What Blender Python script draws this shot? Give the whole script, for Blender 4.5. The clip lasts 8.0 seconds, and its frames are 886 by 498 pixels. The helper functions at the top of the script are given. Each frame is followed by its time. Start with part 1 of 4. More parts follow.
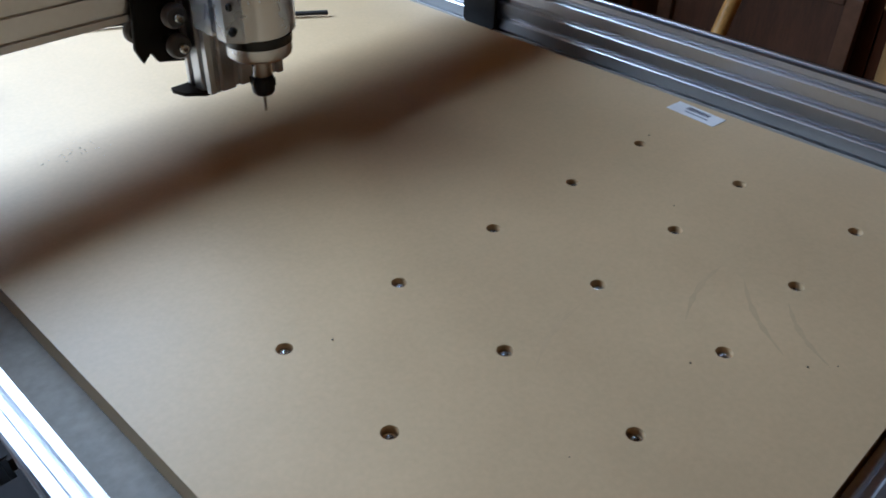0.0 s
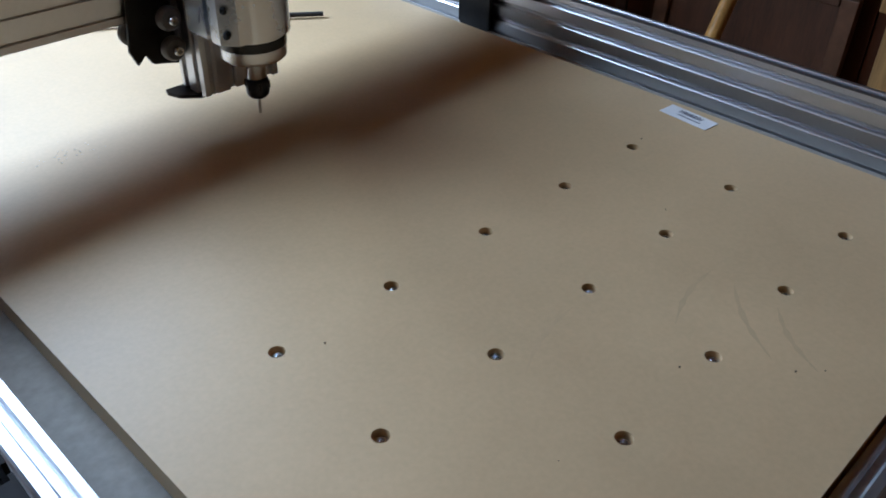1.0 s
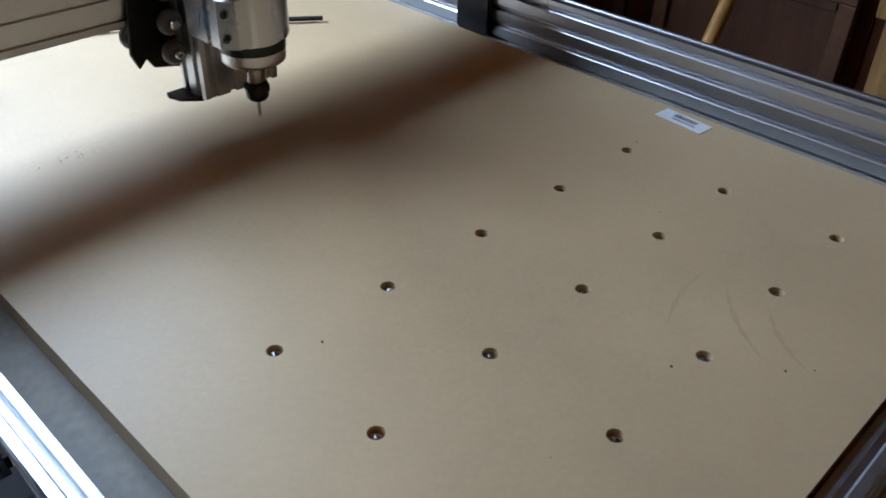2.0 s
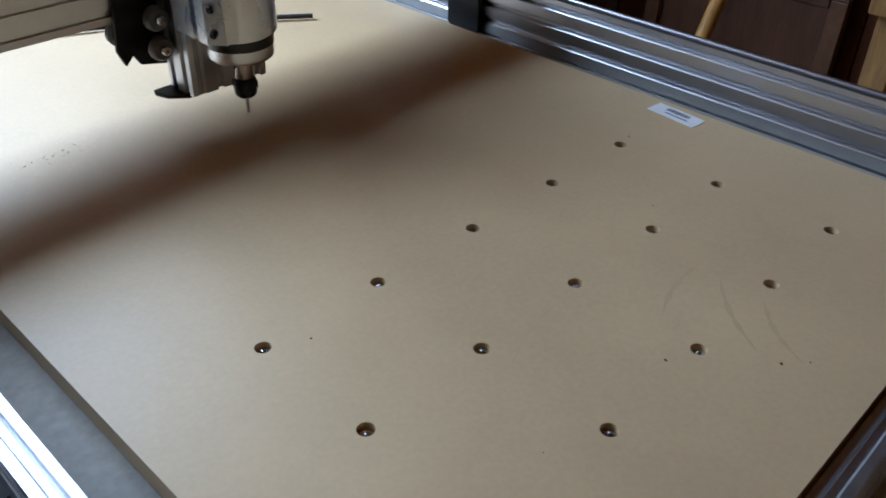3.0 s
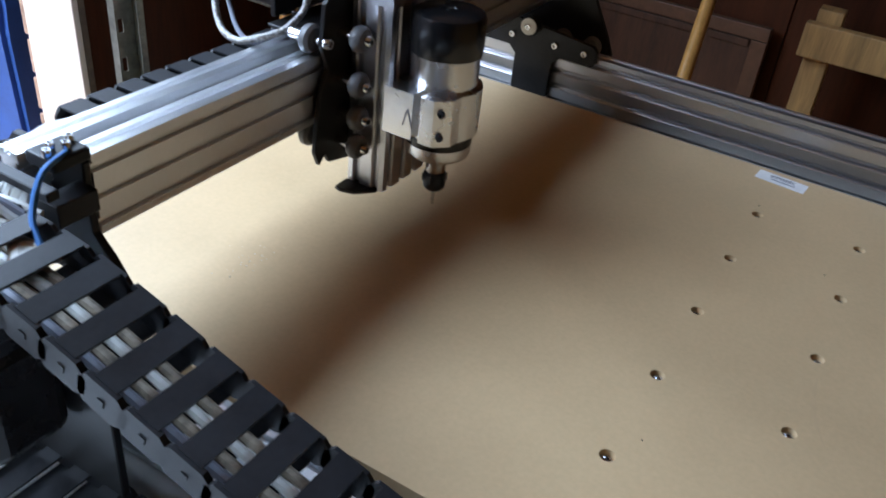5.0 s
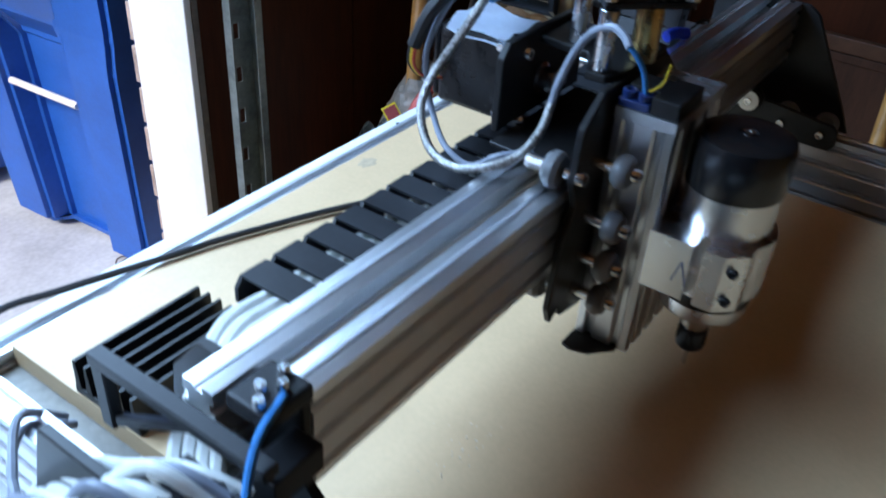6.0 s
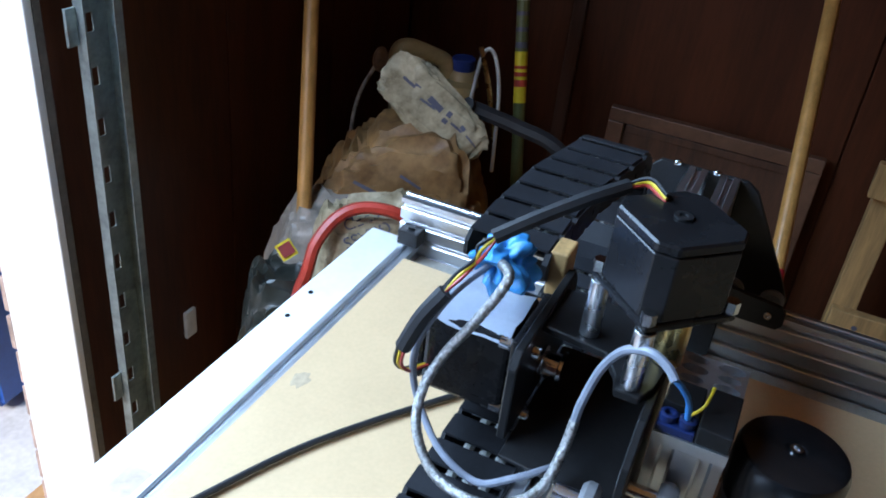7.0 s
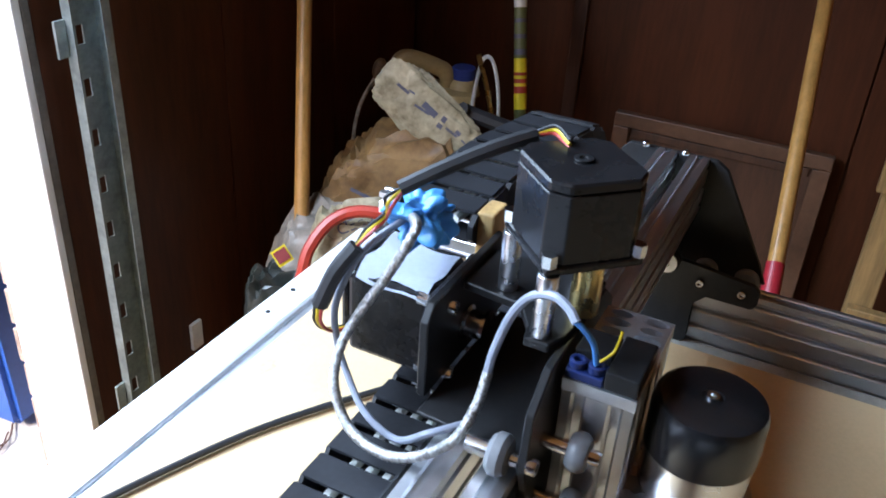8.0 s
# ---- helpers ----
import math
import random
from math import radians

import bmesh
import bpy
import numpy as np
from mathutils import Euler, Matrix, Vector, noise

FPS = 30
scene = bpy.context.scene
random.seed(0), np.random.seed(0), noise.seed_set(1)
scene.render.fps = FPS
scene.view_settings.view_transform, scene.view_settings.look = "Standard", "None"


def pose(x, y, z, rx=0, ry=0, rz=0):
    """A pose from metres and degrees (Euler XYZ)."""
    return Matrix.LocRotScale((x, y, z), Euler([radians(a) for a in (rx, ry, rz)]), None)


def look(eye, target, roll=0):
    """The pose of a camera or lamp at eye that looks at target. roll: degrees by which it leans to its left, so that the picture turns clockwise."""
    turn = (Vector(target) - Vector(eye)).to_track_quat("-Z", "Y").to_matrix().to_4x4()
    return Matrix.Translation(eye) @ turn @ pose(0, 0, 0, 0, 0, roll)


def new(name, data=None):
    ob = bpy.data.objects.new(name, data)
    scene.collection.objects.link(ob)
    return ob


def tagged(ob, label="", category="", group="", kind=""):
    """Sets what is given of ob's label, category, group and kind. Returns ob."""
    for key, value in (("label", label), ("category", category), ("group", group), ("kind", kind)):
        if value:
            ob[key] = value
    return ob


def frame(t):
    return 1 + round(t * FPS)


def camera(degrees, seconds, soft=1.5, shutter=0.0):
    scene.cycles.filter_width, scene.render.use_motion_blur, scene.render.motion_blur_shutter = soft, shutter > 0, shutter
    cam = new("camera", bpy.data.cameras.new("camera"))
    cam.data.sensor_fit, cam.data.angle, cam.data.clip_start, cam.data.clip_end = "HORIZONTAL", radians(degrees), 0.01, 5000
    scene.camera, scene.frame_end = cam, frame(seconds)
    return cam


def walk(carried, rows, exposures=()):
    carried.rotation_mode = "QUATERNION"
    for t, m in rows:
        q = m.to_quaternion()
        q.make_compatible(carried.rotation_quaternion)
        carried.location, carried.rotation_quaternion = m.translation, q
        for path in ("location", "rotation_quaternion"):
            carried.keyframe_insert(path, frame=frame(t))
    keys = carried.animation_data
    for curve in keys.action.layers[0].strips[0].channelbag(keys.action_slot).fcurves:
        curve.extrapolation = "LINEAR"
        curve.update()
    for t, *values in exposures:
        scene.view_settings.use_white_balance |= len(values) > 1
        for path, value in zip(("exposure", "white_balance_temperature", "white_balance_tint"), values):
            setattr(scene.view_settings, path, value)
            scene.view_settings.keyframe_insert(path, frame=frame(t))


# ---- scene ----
cam = camera(54.6, 8.0, soft=1.8, shutter=0.3)

PATH = [
    (0, (-0.225, -0.359, 0.37), (0.947, 0.781, -0.781), 1.0),
    (0.5, (-0.221, -0.358, 0.376), (0.954, 0.775, -0.781), 1.1),
    (1, (-0.223, -0.362, 0.376), (0.951, 0.771, -0.78), 1.3),
    (1.5, (-0.227, -0.369, 0.38), (0.945, 0.769, -0.773), 1.5),
    (3, (-0.222, -0.371, 0.37), (0.965, 0.763, -0.772), 1.1),
    (3.5, (-0.217, -0.364, 0.354), (0.95, 0.778, -0.801), 1.1),
    (4, (-0.33, -0.216, 0.366), (1.066, 0.65, -0.775), 4.9),
    (4.2, (-0.365, -0.169, 0.379), (1.058, 0.636, -0.774), 5.7),
    (5.3, (-0.426, -0.042, 0.436), (1.044, 0.754, -0.661), 5.9),
    (5.5, (-0.409, 0.002, 0.422), (1.041, 0.847, -0.667), 6.1),
    (5.8, (-0.35, 0.085, 0.42), (1.051, 0.971, -0.699), 5.8),
    (6, (-0.318, 0.139, 0.426), (1.057, 1.051, -0.703), 3.9),
    (6.3, (-0.286, 0.214, 0.439), (1.124, 1.044, -0.712), 5.8),
    (6.5, (-0.277, 0.263, 0.466), (1.226, 0.993, -0.633), 6.4),
    (6.7, (-0.253, 0.294, 0.497), (1.305, 0.971, -0.558), 7.3),
    (7, (-0.23, 0.306, 0.519), (1.351, 0.942, -0.527), 6.7),
    (7.5, (-0.217, 0.277, 0.514), (1.363, 0.937, -0.52), 5.4),
    (8, (-0.217, 0.23, 0.489), (1.352, 0.969, -0.506), 3.6),
]
walk(cam, [(t, look(eye, target, roll)) for t, eye, target, roll in PATH],
     exposures=[(0, 1.0, 7550, 27), (1.7, 0.98, 7650, 27), (3.0, 1.0, 7550, 27), (3.5, 0.86, 7550, 27), (4.0, 1.0, 7700, 27), (5.5, 1.22, 8050, 28), (6, 1.0, 6600, 20), (6.5, 0.8, 6350, 20), (7, 1.25, 7000, 22), (8, 1.9, 8000, 27)])

# ---- world, sun, large lights ----
world = bpy.data.worlds.new("world")
scene.world = world
world.use_nodes = True
wn = world.node_tree.nodes
sky = wn.new("ShaderNodeTexSky")
sky.sky_type = "NISHITA"
sky.sun_disc = False
sky.sun_elevation, sky.sun_rotation = radians(40), radians(-80)
world.node_tree.links.new(sky.outputs[0], wn["Background"].inputs[0])
wn["Background"].inputs[1].default_value = 0.15
sun_data = bpy.data.lights.new("sun", "SUN")
sun_data.energy, sun_data.angle, sun_data.color = 2.1, radians(12), (0.86, 0.95, 1.0)
sun = new("sun", sun_data)
sun.matrix_world = look((-4.0, 2.65, 3.2), (0.2, 2.1, -0.8))
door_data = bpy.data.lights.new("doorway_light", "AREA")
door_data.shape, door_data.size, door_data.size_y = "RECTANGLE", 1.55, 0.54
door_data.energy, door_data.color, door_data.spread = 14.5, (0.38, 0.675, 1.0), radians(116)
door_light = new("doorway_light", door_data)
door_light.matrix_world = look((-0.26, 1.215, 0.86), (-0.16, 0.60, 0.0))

# ---- small helpers ----
ORIGIN = {}


def thing(name, at, label, category, group="", kind=""):
    ob = new(name)
    ob.empty_display_size = 0.02
    ob.location = at
    ORIGIN[ob.name] = Vector(at)
    return tagged(ob, label, category, group, kind)


def part(name, bm, material, parent=None, label="", smooth=False, auto=True):
    """One mesh out of bm, which is given in world metres, under parent."""
    bmesh.ops.recalc_face_normals(bm, faces=bm.faces)
    base = ORIGIN[parent.name] if parent else Vector((0, 0, 0))
    bmesh.ops.translate(bm, verts=bm.verts, vec=-base)
    me = bpy.data.meshes.new(name)
    if smooth:
        for f in bm.faces:
            f.smooth = True
        for e in bm.edges:
            if len(e.link_faces) == 2 and e.calc_face_angle(0) > radians(38):
                e.smooth = False
    bm.to_mesh(me)
    bm.free()
    me.materials.append(material)
    ob = new(name, me)
    ORIGIN[ob.name] = base
    if parent:
        ob.parent = parent
    if label:
        tagged(ob, label)
    return ob


def box(x0, x1, y0, y1, z0, z1, bevel=0.0, bm=None, turn=None):
    own = bmesh.new()
    m = Matrix.Translation(((x0 + x1) / 2, (y0 + y1) / 2, (z0 + z1) / 2))
    if turn is not None:
        m = m @ turn
    m = m @ Matrix.Diagonal((abs(x1 - x0), abs(y1 - y0), abs(z1 - z0), 1))
    bmesh.ops.create_cube(own, size=1.0, matrix=m)
    if bevel:
        bmesh.ops.bevel(own, geom=own.edges[:], offset=bevel, segments=2, profile=0.5, affect="EDGES")
    return merge(own, bm)


def merge(own, bm):
    if bm is None:
        return own
    me = bpy.data.meshes.new("merge")
    own.to_mesh(me)
    own.free()
    bm.from_mesh(me)
    bpy.data.meshes.remove(me)
    return bm


def rod(p0, p1, r0, r1=None, segs=20, bm=None, bevel=0.0):
    p0, p1 = Vector(p0), Vector(p1)
    r1 = r0 if r1 is None else r1
    own = bmesh.new()
    d = p1 - p0
    m = Matrix.Translation((p0 + p1) / 2) @ d.to_track_quat("Z", "Y").to_matrix().to_4x4()
    bmesh.ops.create_cone(own, cap_ends=True, segments=segs, radius1=r0, radius2=r1, depth=d.length, matrix=m)
    if bevel:
        rim = [e for e in own.edges if any(len(f.verts) > 4 for f in e.link_faces)]
        bmesh.ops.bevel(own, geom=rim, offset=bevel, segments=3, profile=0.5, affect="EDGES")
    return merge(own, bm)


def lathe(profile, at, segs=32, bm=None, axis="z"):
    """Turned body: profile is (radius, height) pairs up the axis."""
    own = bmesh.new()
    rings = []
    for r, h in profile:
        rings.append([own.verts.new((r * math.cos(2 * math.pi * k / segs), r * math.sin(2 * math.pi * k / segs), h)) for k in range(segs)])
    for a, b in zip(rings, rings[1:]):
        for k in range(segs):
            own.faces.new((a[k], a[(k + 1) % segs], b[(k + 1) % segs], b[k]))
    own.faces.new(rings[0][::-1])
    own.faces.new(rings[-1])
    turn = {"z": Matrix(), "x": Matrix.Rotation(radians(90), 4, "Y"), "y": Matrix.Rotation(radians(-90), 4, "X")}[axis]
    bmesh.ops.transform(own, matrix=Matrix.Translation(at) @ turn, verts=own.verts)
    return merge(own, bm)


def spline(pts, n=8):
    """A smooth line through the points."""
    P = [Vector(p) for p in pts]
    P = [2 * P[0] - P[1]] + P + [2 * P[-1] - P[-2]]
    out = []
    for i in range(1, len(P) - 2):
        a, b, c, d = P[i - 1:i + 3]
        for k in range(n):
            t = k / n
            out.append(0.5 * (2 * b + (c - a) * t + (2 * a - 5 * b + 4 * c - d) * t * t + (3 * b - a - 3 * c + d) * t ** 3))
    out.append(P[-2])
    return out


def tube(pts, r, segs=10, n=8, bm=None, ripple=0.0):
    own = bmesh.new()
    line = spline(pts, n) if n > 1 else [Vector(p) for p in pts]
    rings, side = [], Vector((0.13, 0.31, 0.94))
    for i, p in enumerate(line):
        d = (line[min(i + 1, len(line) - 1)] - line[max(i - 1, 0)]).normalized()
        u = (side - d * side.dot(d)).normalized()
        side = u
        v = d.cross(u)
        rr = r * (1 + ripple * (1 if i % 2 else -1))
        rings.append([own.verts.new(p + rr * (math.cos(2 * math.pi * k / segs) * u + math.sin(2 * math.pi * k / segs) * v)) for k in range(segs)])
    for a, b in zip(rings, rings[1:]):
        for k in range(segs):
            own.faces.new((a[k], a[(k + 1) % segs], b[(k + 1) % segs], b[k]))
    own.faces.new(rings[0][::-1])
    own.faces.new(rings[-1])
    return merge(own, bm)


def prism(poly, axis, lo, hi, bevel=0.0, bm=None):
    """A flat plate: the outline poly, in the two other axes in order, pushed from lo to hi along axis."""
    own = bmesh.new()

    def at(p, h):
        return {"x": (h, p[0], p[1]), "y": (p[0], h, p[1]), "z": (p[0], p[1], h)}[axis]
    a = [own.verts.new(at(p, lo)) for p in poly]
    b = [own.verts.new(at(p, hi)) for p in poly]
    own.faces.new(a[::-1])
    own.faces.new(b)
    for k in range(len(poly)):
        own.faces.new((a[k], a[(k + 1) % len(poly)], b[(k + 1) % len(poly)], b[k]))
    bmesh.ops.recalc_face_normals(own, faces=own.faces)
    if bevel:
        bmesh.ops.bevel(own, geom=own.edges[:], offset=bevel, segments=1, affect="EDGES")
    return merge(own, bm)


def slot_outline(w, h, deep=0.0040, mouth=0.0040):
    """Cross-section of an aluminium slot extrusion, w by h metres, with a groove every 20 mm."""
    def run(length):
        n = max(1, round(length / 0.02))
        pts = []
        for k in range(n):
            c = (k + 0.5) * length / n
            pts += [(c - mouth, 0), (c - 0.0026, 0.0014), (c - 0.0026, 0.0018), (c - 0.0030, 0.0020), (c - 0.0026, deep),
                    (c + 0.0026, deep), (c + 0.0030, 0.0020), (c + 0.0026, 0.0018), (c + 0.0026, 0.0014), (c + mouth, 0)]
        return pts
    out = []
    for corner, along, inward, length in (((-w / 2, -h / 2), (1, 0), (0, 1), w), ((w / 2, -h / 2), (0, 1), (-1, 0), h),
                                          ((w / 2, h / 2), (-1, 0), (0, -1), w), ((-w / 2, h / 2), (0, -1), (1, 0), h)):
        out.append((corner[0] + 0.0006 * (along[0] + inward[0]), corner[1] + 0.0006 * (along[1] + inward[1])))
        for s, d in run(length):
            out.append((corner[0] + along[0] * s + inward[0] * d, corner[1] + along[1] * s + inward[1] * d))
    return out


def extrusion(axis, lo, hi, c0, c1, w, h, bm=None, deep=0.0040, mouth=0.0040):
    """Slot extrusion along an axis; c0, c1: its middle in the two other axes; w, h: its size in them."""
    return prism([(c0 + a, c1 + b) for a, b in slot_outline(w, h, deep, mouth)], axis, lo, hi, 0.0, bm)


def ball_mesh(c, r, bm=None, sub=2, squash=(1, 1, 1)):
    own = bmesh.new()
    bmesh.ops.create_icosphere(own, subdivisions=sub, radius=1.0)
    bmesh.ops.transform(own, matrix=Matrix.Translation(c) @ Matrix.Diagonal((r * squash[0], r * squash[1], r * squash[2], 1)), verts=own.verts)
    return merge(own, bm)


# ---- materials ----
def material(name, color, rough=0.5, metal=0.0, vary=0.12, scale=8.0, fine=120.0, bump=0.0, stretch=(1, 1, 1), second=None, spec=0.5,
             rough_vary=0.1, coat=0.0):
    m = bpy.data.materials.new(name)
    m.use_nodes = True
    n, l = m.node_tree.nodes, m.node_tree.links
    b = n["Principled BSDF"]
    co = n.new("ShaderNodeTexCoord")
    mp = n.new("ShaderNodeMapping")
    mp.inputs["Scale"].default_value = stretch
    l.new(co.outputs["Object"], mp.inputs["Vector"])
    big = n.new("ShaderNodeTexNoise")
    big.inputs["Scale"].default_value, big.inputs["Detail"].default_value, big.inputs["Roughness"].default_value = scale, 5, 0.6
    small = n.new("ShaderNodeTexNoise")
    small.inputs["Scale"].default_value, small.inputs["Detail"].default_value = fine, 3
    l.new(mp.outputs[0], big.inputs["Vector"])
    l.new(mp.outputs[0], small.inputs["Vector"])
    mix = n.new("ShaderNodeMix")
    mix.data_type = "RGBA"
    dark = tuple(c * (1 - 2 * vary) for c in color) if second is None else second
    lite = tuple(min(1, c * (1 + vary)) for c in color) if second is None else color
    mix.inputs["A"].default_value, mix.inputs["B"].default_value = (*dark, 1), (*lite, 1)
    add = n.new("ShaderNodeMath")
    add.operation = "MULTIPLY_ADD"
    add.inputs[1].default_value, add.inputs[2].default_value = 0.35, -0.17
    l.new(small.outputs[0], add.inputs[0])
    tot = n.new("ShaderNodeMath")
    tot.operation = "ADD"
    l.new(big.outputs[0], tot.inputs[0])
    l.new(add.outputs[0], tot.inputs[1])
    ramp = n.new("ShaderNodeMapRange")
    ramp.inputs["From Min"].default_value, ramp.inputs["From Max"].default_value = 0.3, 0.7
    l.new(tot.outputs[0], ramp.inputs["Value"])
    l.new(ramp.outputs[0], mix.inputs["Factor"])
    l.new(mix.outputs["Result"], b.inputs["Base Color"])
    rr = n.new("ShaderNodeMapRange")
    rr.inputs["To Min"].default_value, rr.inputs["To Max"].default_value = max(0.02, rough - rough_vary), min(1, rough + rough_vary)
    l.new(big.outputs[0], rr.inputs["Value"])
    l.new(rr.outputs[0], b.inputs["Roughness"])
    b.inputs["Metallic"].default_value = metal
    b.inputs["Specular IOR Level"].default_value = spec
    b.inputs["Coat Weight"].default_value = coat
    if bump:
        bp = n.new("ShaderNodeBump")
        bp.inputs["Strength"].default_value, bp.inputs["Distance"].default_value = bump, 0.002
        l.new(tot.outputs[0], bp.inputs["Height"])
        l.new(bp.outputs[0], b.inputs["Normal"])
    return m


MDF = material("mdf_board", (0.636, 0.422, 0.238), 0.47, vary=0.06, scale=5, fine=260, bump=0.02, spec=0.5)
BASE = material("base_plate_wood", (0.30, 0.27, 0.23), 0.6, vary=0.2, scale=7, fine=150, bump=0.1)
ALU = material("brushed_aluminium", (0.62, 0.635, 0.66), 0.36, 1.0, vary=0.03, scale=12, fine=300, bump=0.0, rough_vary=0.03)
ALU_BEAM = material("satin_aluminium_beam", (0.84, 0.85, 0.87), 0.33, 1.0, vary=0.03, scale=12, fine=300, bump=0.0, rough_vary=0.05)
ALU_DULL = material("dull_aluminium", (0.66, 0.68, 0.71), 0.48, 1.0, vary=0.06, scale=30, fine=300, bump=0.03)
ALU_FINE = material("machined_aluminium", (0.75, 0.76, 0.78), 0.27, 1.0, vary=0.04, scale=20, fine=350, rough_vary=0.08)
STEEL = material("bright_steel", (0.66, 0.66, 0.66), 0.2, 1.0, vary=0.06, scale=40, fine=300)
BRASS = material("brass", (0.72, 0.52, 0.22), 0.28, 1.0, vary=0.08, scale=40)
BLACK = material("black_anodised_plate", (0.017, 0.0165, 0.017), 0.36, spec=0.25, vary=0.2, scale=15, fine=220, bump=0.03)
PLASTIC = material("black_plastic", (0.019, 0.0195, 0.022), 0.42, spec=0.28, vary=0.2, scale=20, fine=250, bump=0.04)
MOTOR = material("black_motor_paint", (0.013, 0.0125, 0.0135), 0.27, spec=0.28, vary=0.2, scale=25, fine=300, bump=0.03)
CAP = material("black_gloss_cap", (0.010, 0.010, 0.011), 0.22, vary=0.2, scale=30, fine=300)
RUBBER = material("black_rubber_sheath", (0.016, 0.016, 0.018), 0.55, vary=0.2, scale=40)
BRAID = material("braided_silver_sleeve", (0.64, 0.63, 0.62), 0.36, 0.75, vary=0.35, scale=330, fine=1100, bump=0.8, second=(0.16, 0.145, 0.12))
GREY_WIRE = material("grey_cable", (0.23, 0.25, 0.30), 0.45, vary=0.1, scale=30)
TAN_WIRE = material("tan_cable", (0.36, 0.29, 0.22), 0.55, vary=0.3, scale=60)
WHITE_WIRE = material("white_cable", (0.70, 0.70, 0.66), 0.45, vary=0.08, scale=30)
BLUE_WIRE = material("blue_wire", (0.03, 0.22, 0.55), 0.4, vary=0.1, scale=30)
RED_WIRE = material("red_wire", (0.45, 0.04, 0.03), 0.4, vary=0.1, scale=30)
YELLOW_WIRE = material("yellow_wire", (0.70, 0.48, 0.03), 0.4, vary=0.1, scale=30)
PAPER = material("blue_white_paper", (0.66, 0.72, 0.82), 0.7, vary=0.05, scale=30, fine=300, bump=0.1)
LABEL = material("label_paper", (0.86, 0.85, 0.85), 0.6, vary=0.04, scale=30)
INK = material("label_ink", (0.10, 0.10, 0.14), 0.7, vary=0.1)
BLUE_TAPE = material("blue_tie", (0.02, 0.28, 0.62), 0.4, vary=0.15, scale=40)
WHEEL = material("grey_wheel", (0.15, 0.15, 0.155), 0.4, vary=0.1, scale=60)
WHITE_PLASTIC = material("white_plastic", (0.75, 0.73, 0.68), 0.4, vary=0.05, scale=60)
WHITE_PAINT = material("white_gloss_paint", (0.80, 0.80, 0.78), 0.4, vary=0.05, scale=6, fine=90, bump=0.08)
BROWN = material("brown_stained_wall", (0.080, 0.0205, 0.0068), 0.5, vary=0.25, scale=3.0, fine=45, bump=0.15, stretch=(3, 3, 0.35), spec=0.28)
BROWN_EDGE = material("brown_wall_batten", (0.085, 0.032, 0.018), 0.55, vary=0.25, scale=4.0, fine=60, bump=0.2, stretch=(3, 3, 0.3))
PINE = material("pine_wood", (0.52, 0.30, 0.12), 0.5, vary=0.2, scale=6, fine=60, bump=0.15, stretch=(6, 6, 0.5))
HANDLE = material("varnished_broom_handle", (0.50, 0.235, 0.065), 0.38, vary=0.15, scale=8, fine=70, stretch=(6, 6, 0.5))
PANEL = material("old_wood_panel", (0.098, 0.040, 0.021), 0.5, vary=0.25, scale=5, fine=60, bump=0.15, stretch=(1, 4, 0.7))
GALV = material("galvanised_track", (0.36, 0.43, 0.43), 0.42, 0.75, vary=0.2, scale=25, fine=120)
# The floor is out of view; its warm brown serves as a light reflector.
FLOOR_BOUNCE = material("floor_bounce_brown", (0.42, 0.235, 0.10), 0.85, vary=0.15, scale=4, fine=90, bump=0.3)
PAVING = material("pale_paving", (0.55, 0.56, 0.56), 0.85, vary=0.12, scale=5, fine=80, bump=0.3)
BIN = material("blue_bin_plastic", (0.012, 0.10, 0.42), 0.4, vary=0.1, scale=8, fine=120, bump=0.05)
# Unseen ceiling and south wall: bright orange, to throw warm fill onto the machine.
WARM_BOUNCE = material("warm_bounce", (0.62, 0.29, 0.09), 0.8, vary=0.2, scale=4)

# ---- the room ----
FLOOR_Z, CEIL_Z = -0.80, 1.45
XW, YW = 1.60, 1.20          # inner faces of the two walls that meet behind the sacks
DOOR_X = 0.521               # the doorway runs from here to the west
WEST, SOUTH = -2.1, -1.9


def structure(name, bm, mat_, label):
    ob = part(name, bm, mat_)
    return tagged(ob, label, name.split("_")[0], kind="structure")


structure("floor", box(WEST - 0.12, XW + 0.12, SOUTH - 0.12, YW + 0.185, FLOOR_Z - 0.15, FLOOR_Z), FLOOR_BOUNCE, "unseen garage floor, coloured warm brown to bounce light")
structure("ground", box(-60, 60, -60, 90, FLOOR_Z - 0.18, FLOOR_Z - 0.01), PAVING, "pale dusty concrete paving outside the open door")
structure("ceiling", box(WEST - 0.12, XW + 0.12, SOUTH - 0.12, YW + 0.18, CEIL_Z, CEIL_Z + 0.1), WARM_BOUNCE, "unseen garage ceiling, coloured orange to bounce warm light")
wall_e = structure("wall_east", box(XW, XW + 0.10, SOUTH - 0.1, YW + 0.18, FLOOR_Z, CEIL_Z), BROWN, "dark reddish-brown stained plywood garage wall")
wall_n = structure("wall_north", box(DOOR_X, XW, YW, YW + 0.135, FLOOR_Z, CEIL_Z), BROWN, "dark brown stained wall beside the open garage door")
structure("wall_north_lintel", box(WEST, DOOR_X, YW, YW + 0.18, 1.28, CEIL_Z), BROWN, "dark brown strip of wall over the doorway")
# Added wall beyond the door, out of view; cuts light from the low sky.
structure("wall_yard", box(-7.0, 7.0, 3.2, 3.35, FLOOR_Z - 0.01, 1.5), BROWN_EDGE, "unseen brown wall added across the yard to block low sky light")
structure("wall_south", box(WEST - 0.1, XW, SOUTH - 0.1, SOUTH, FLOOR_Z, CEIL_Z), WARM_BOUNCE, "unseen wall behind the camera, coloured orange to bounce warm light")
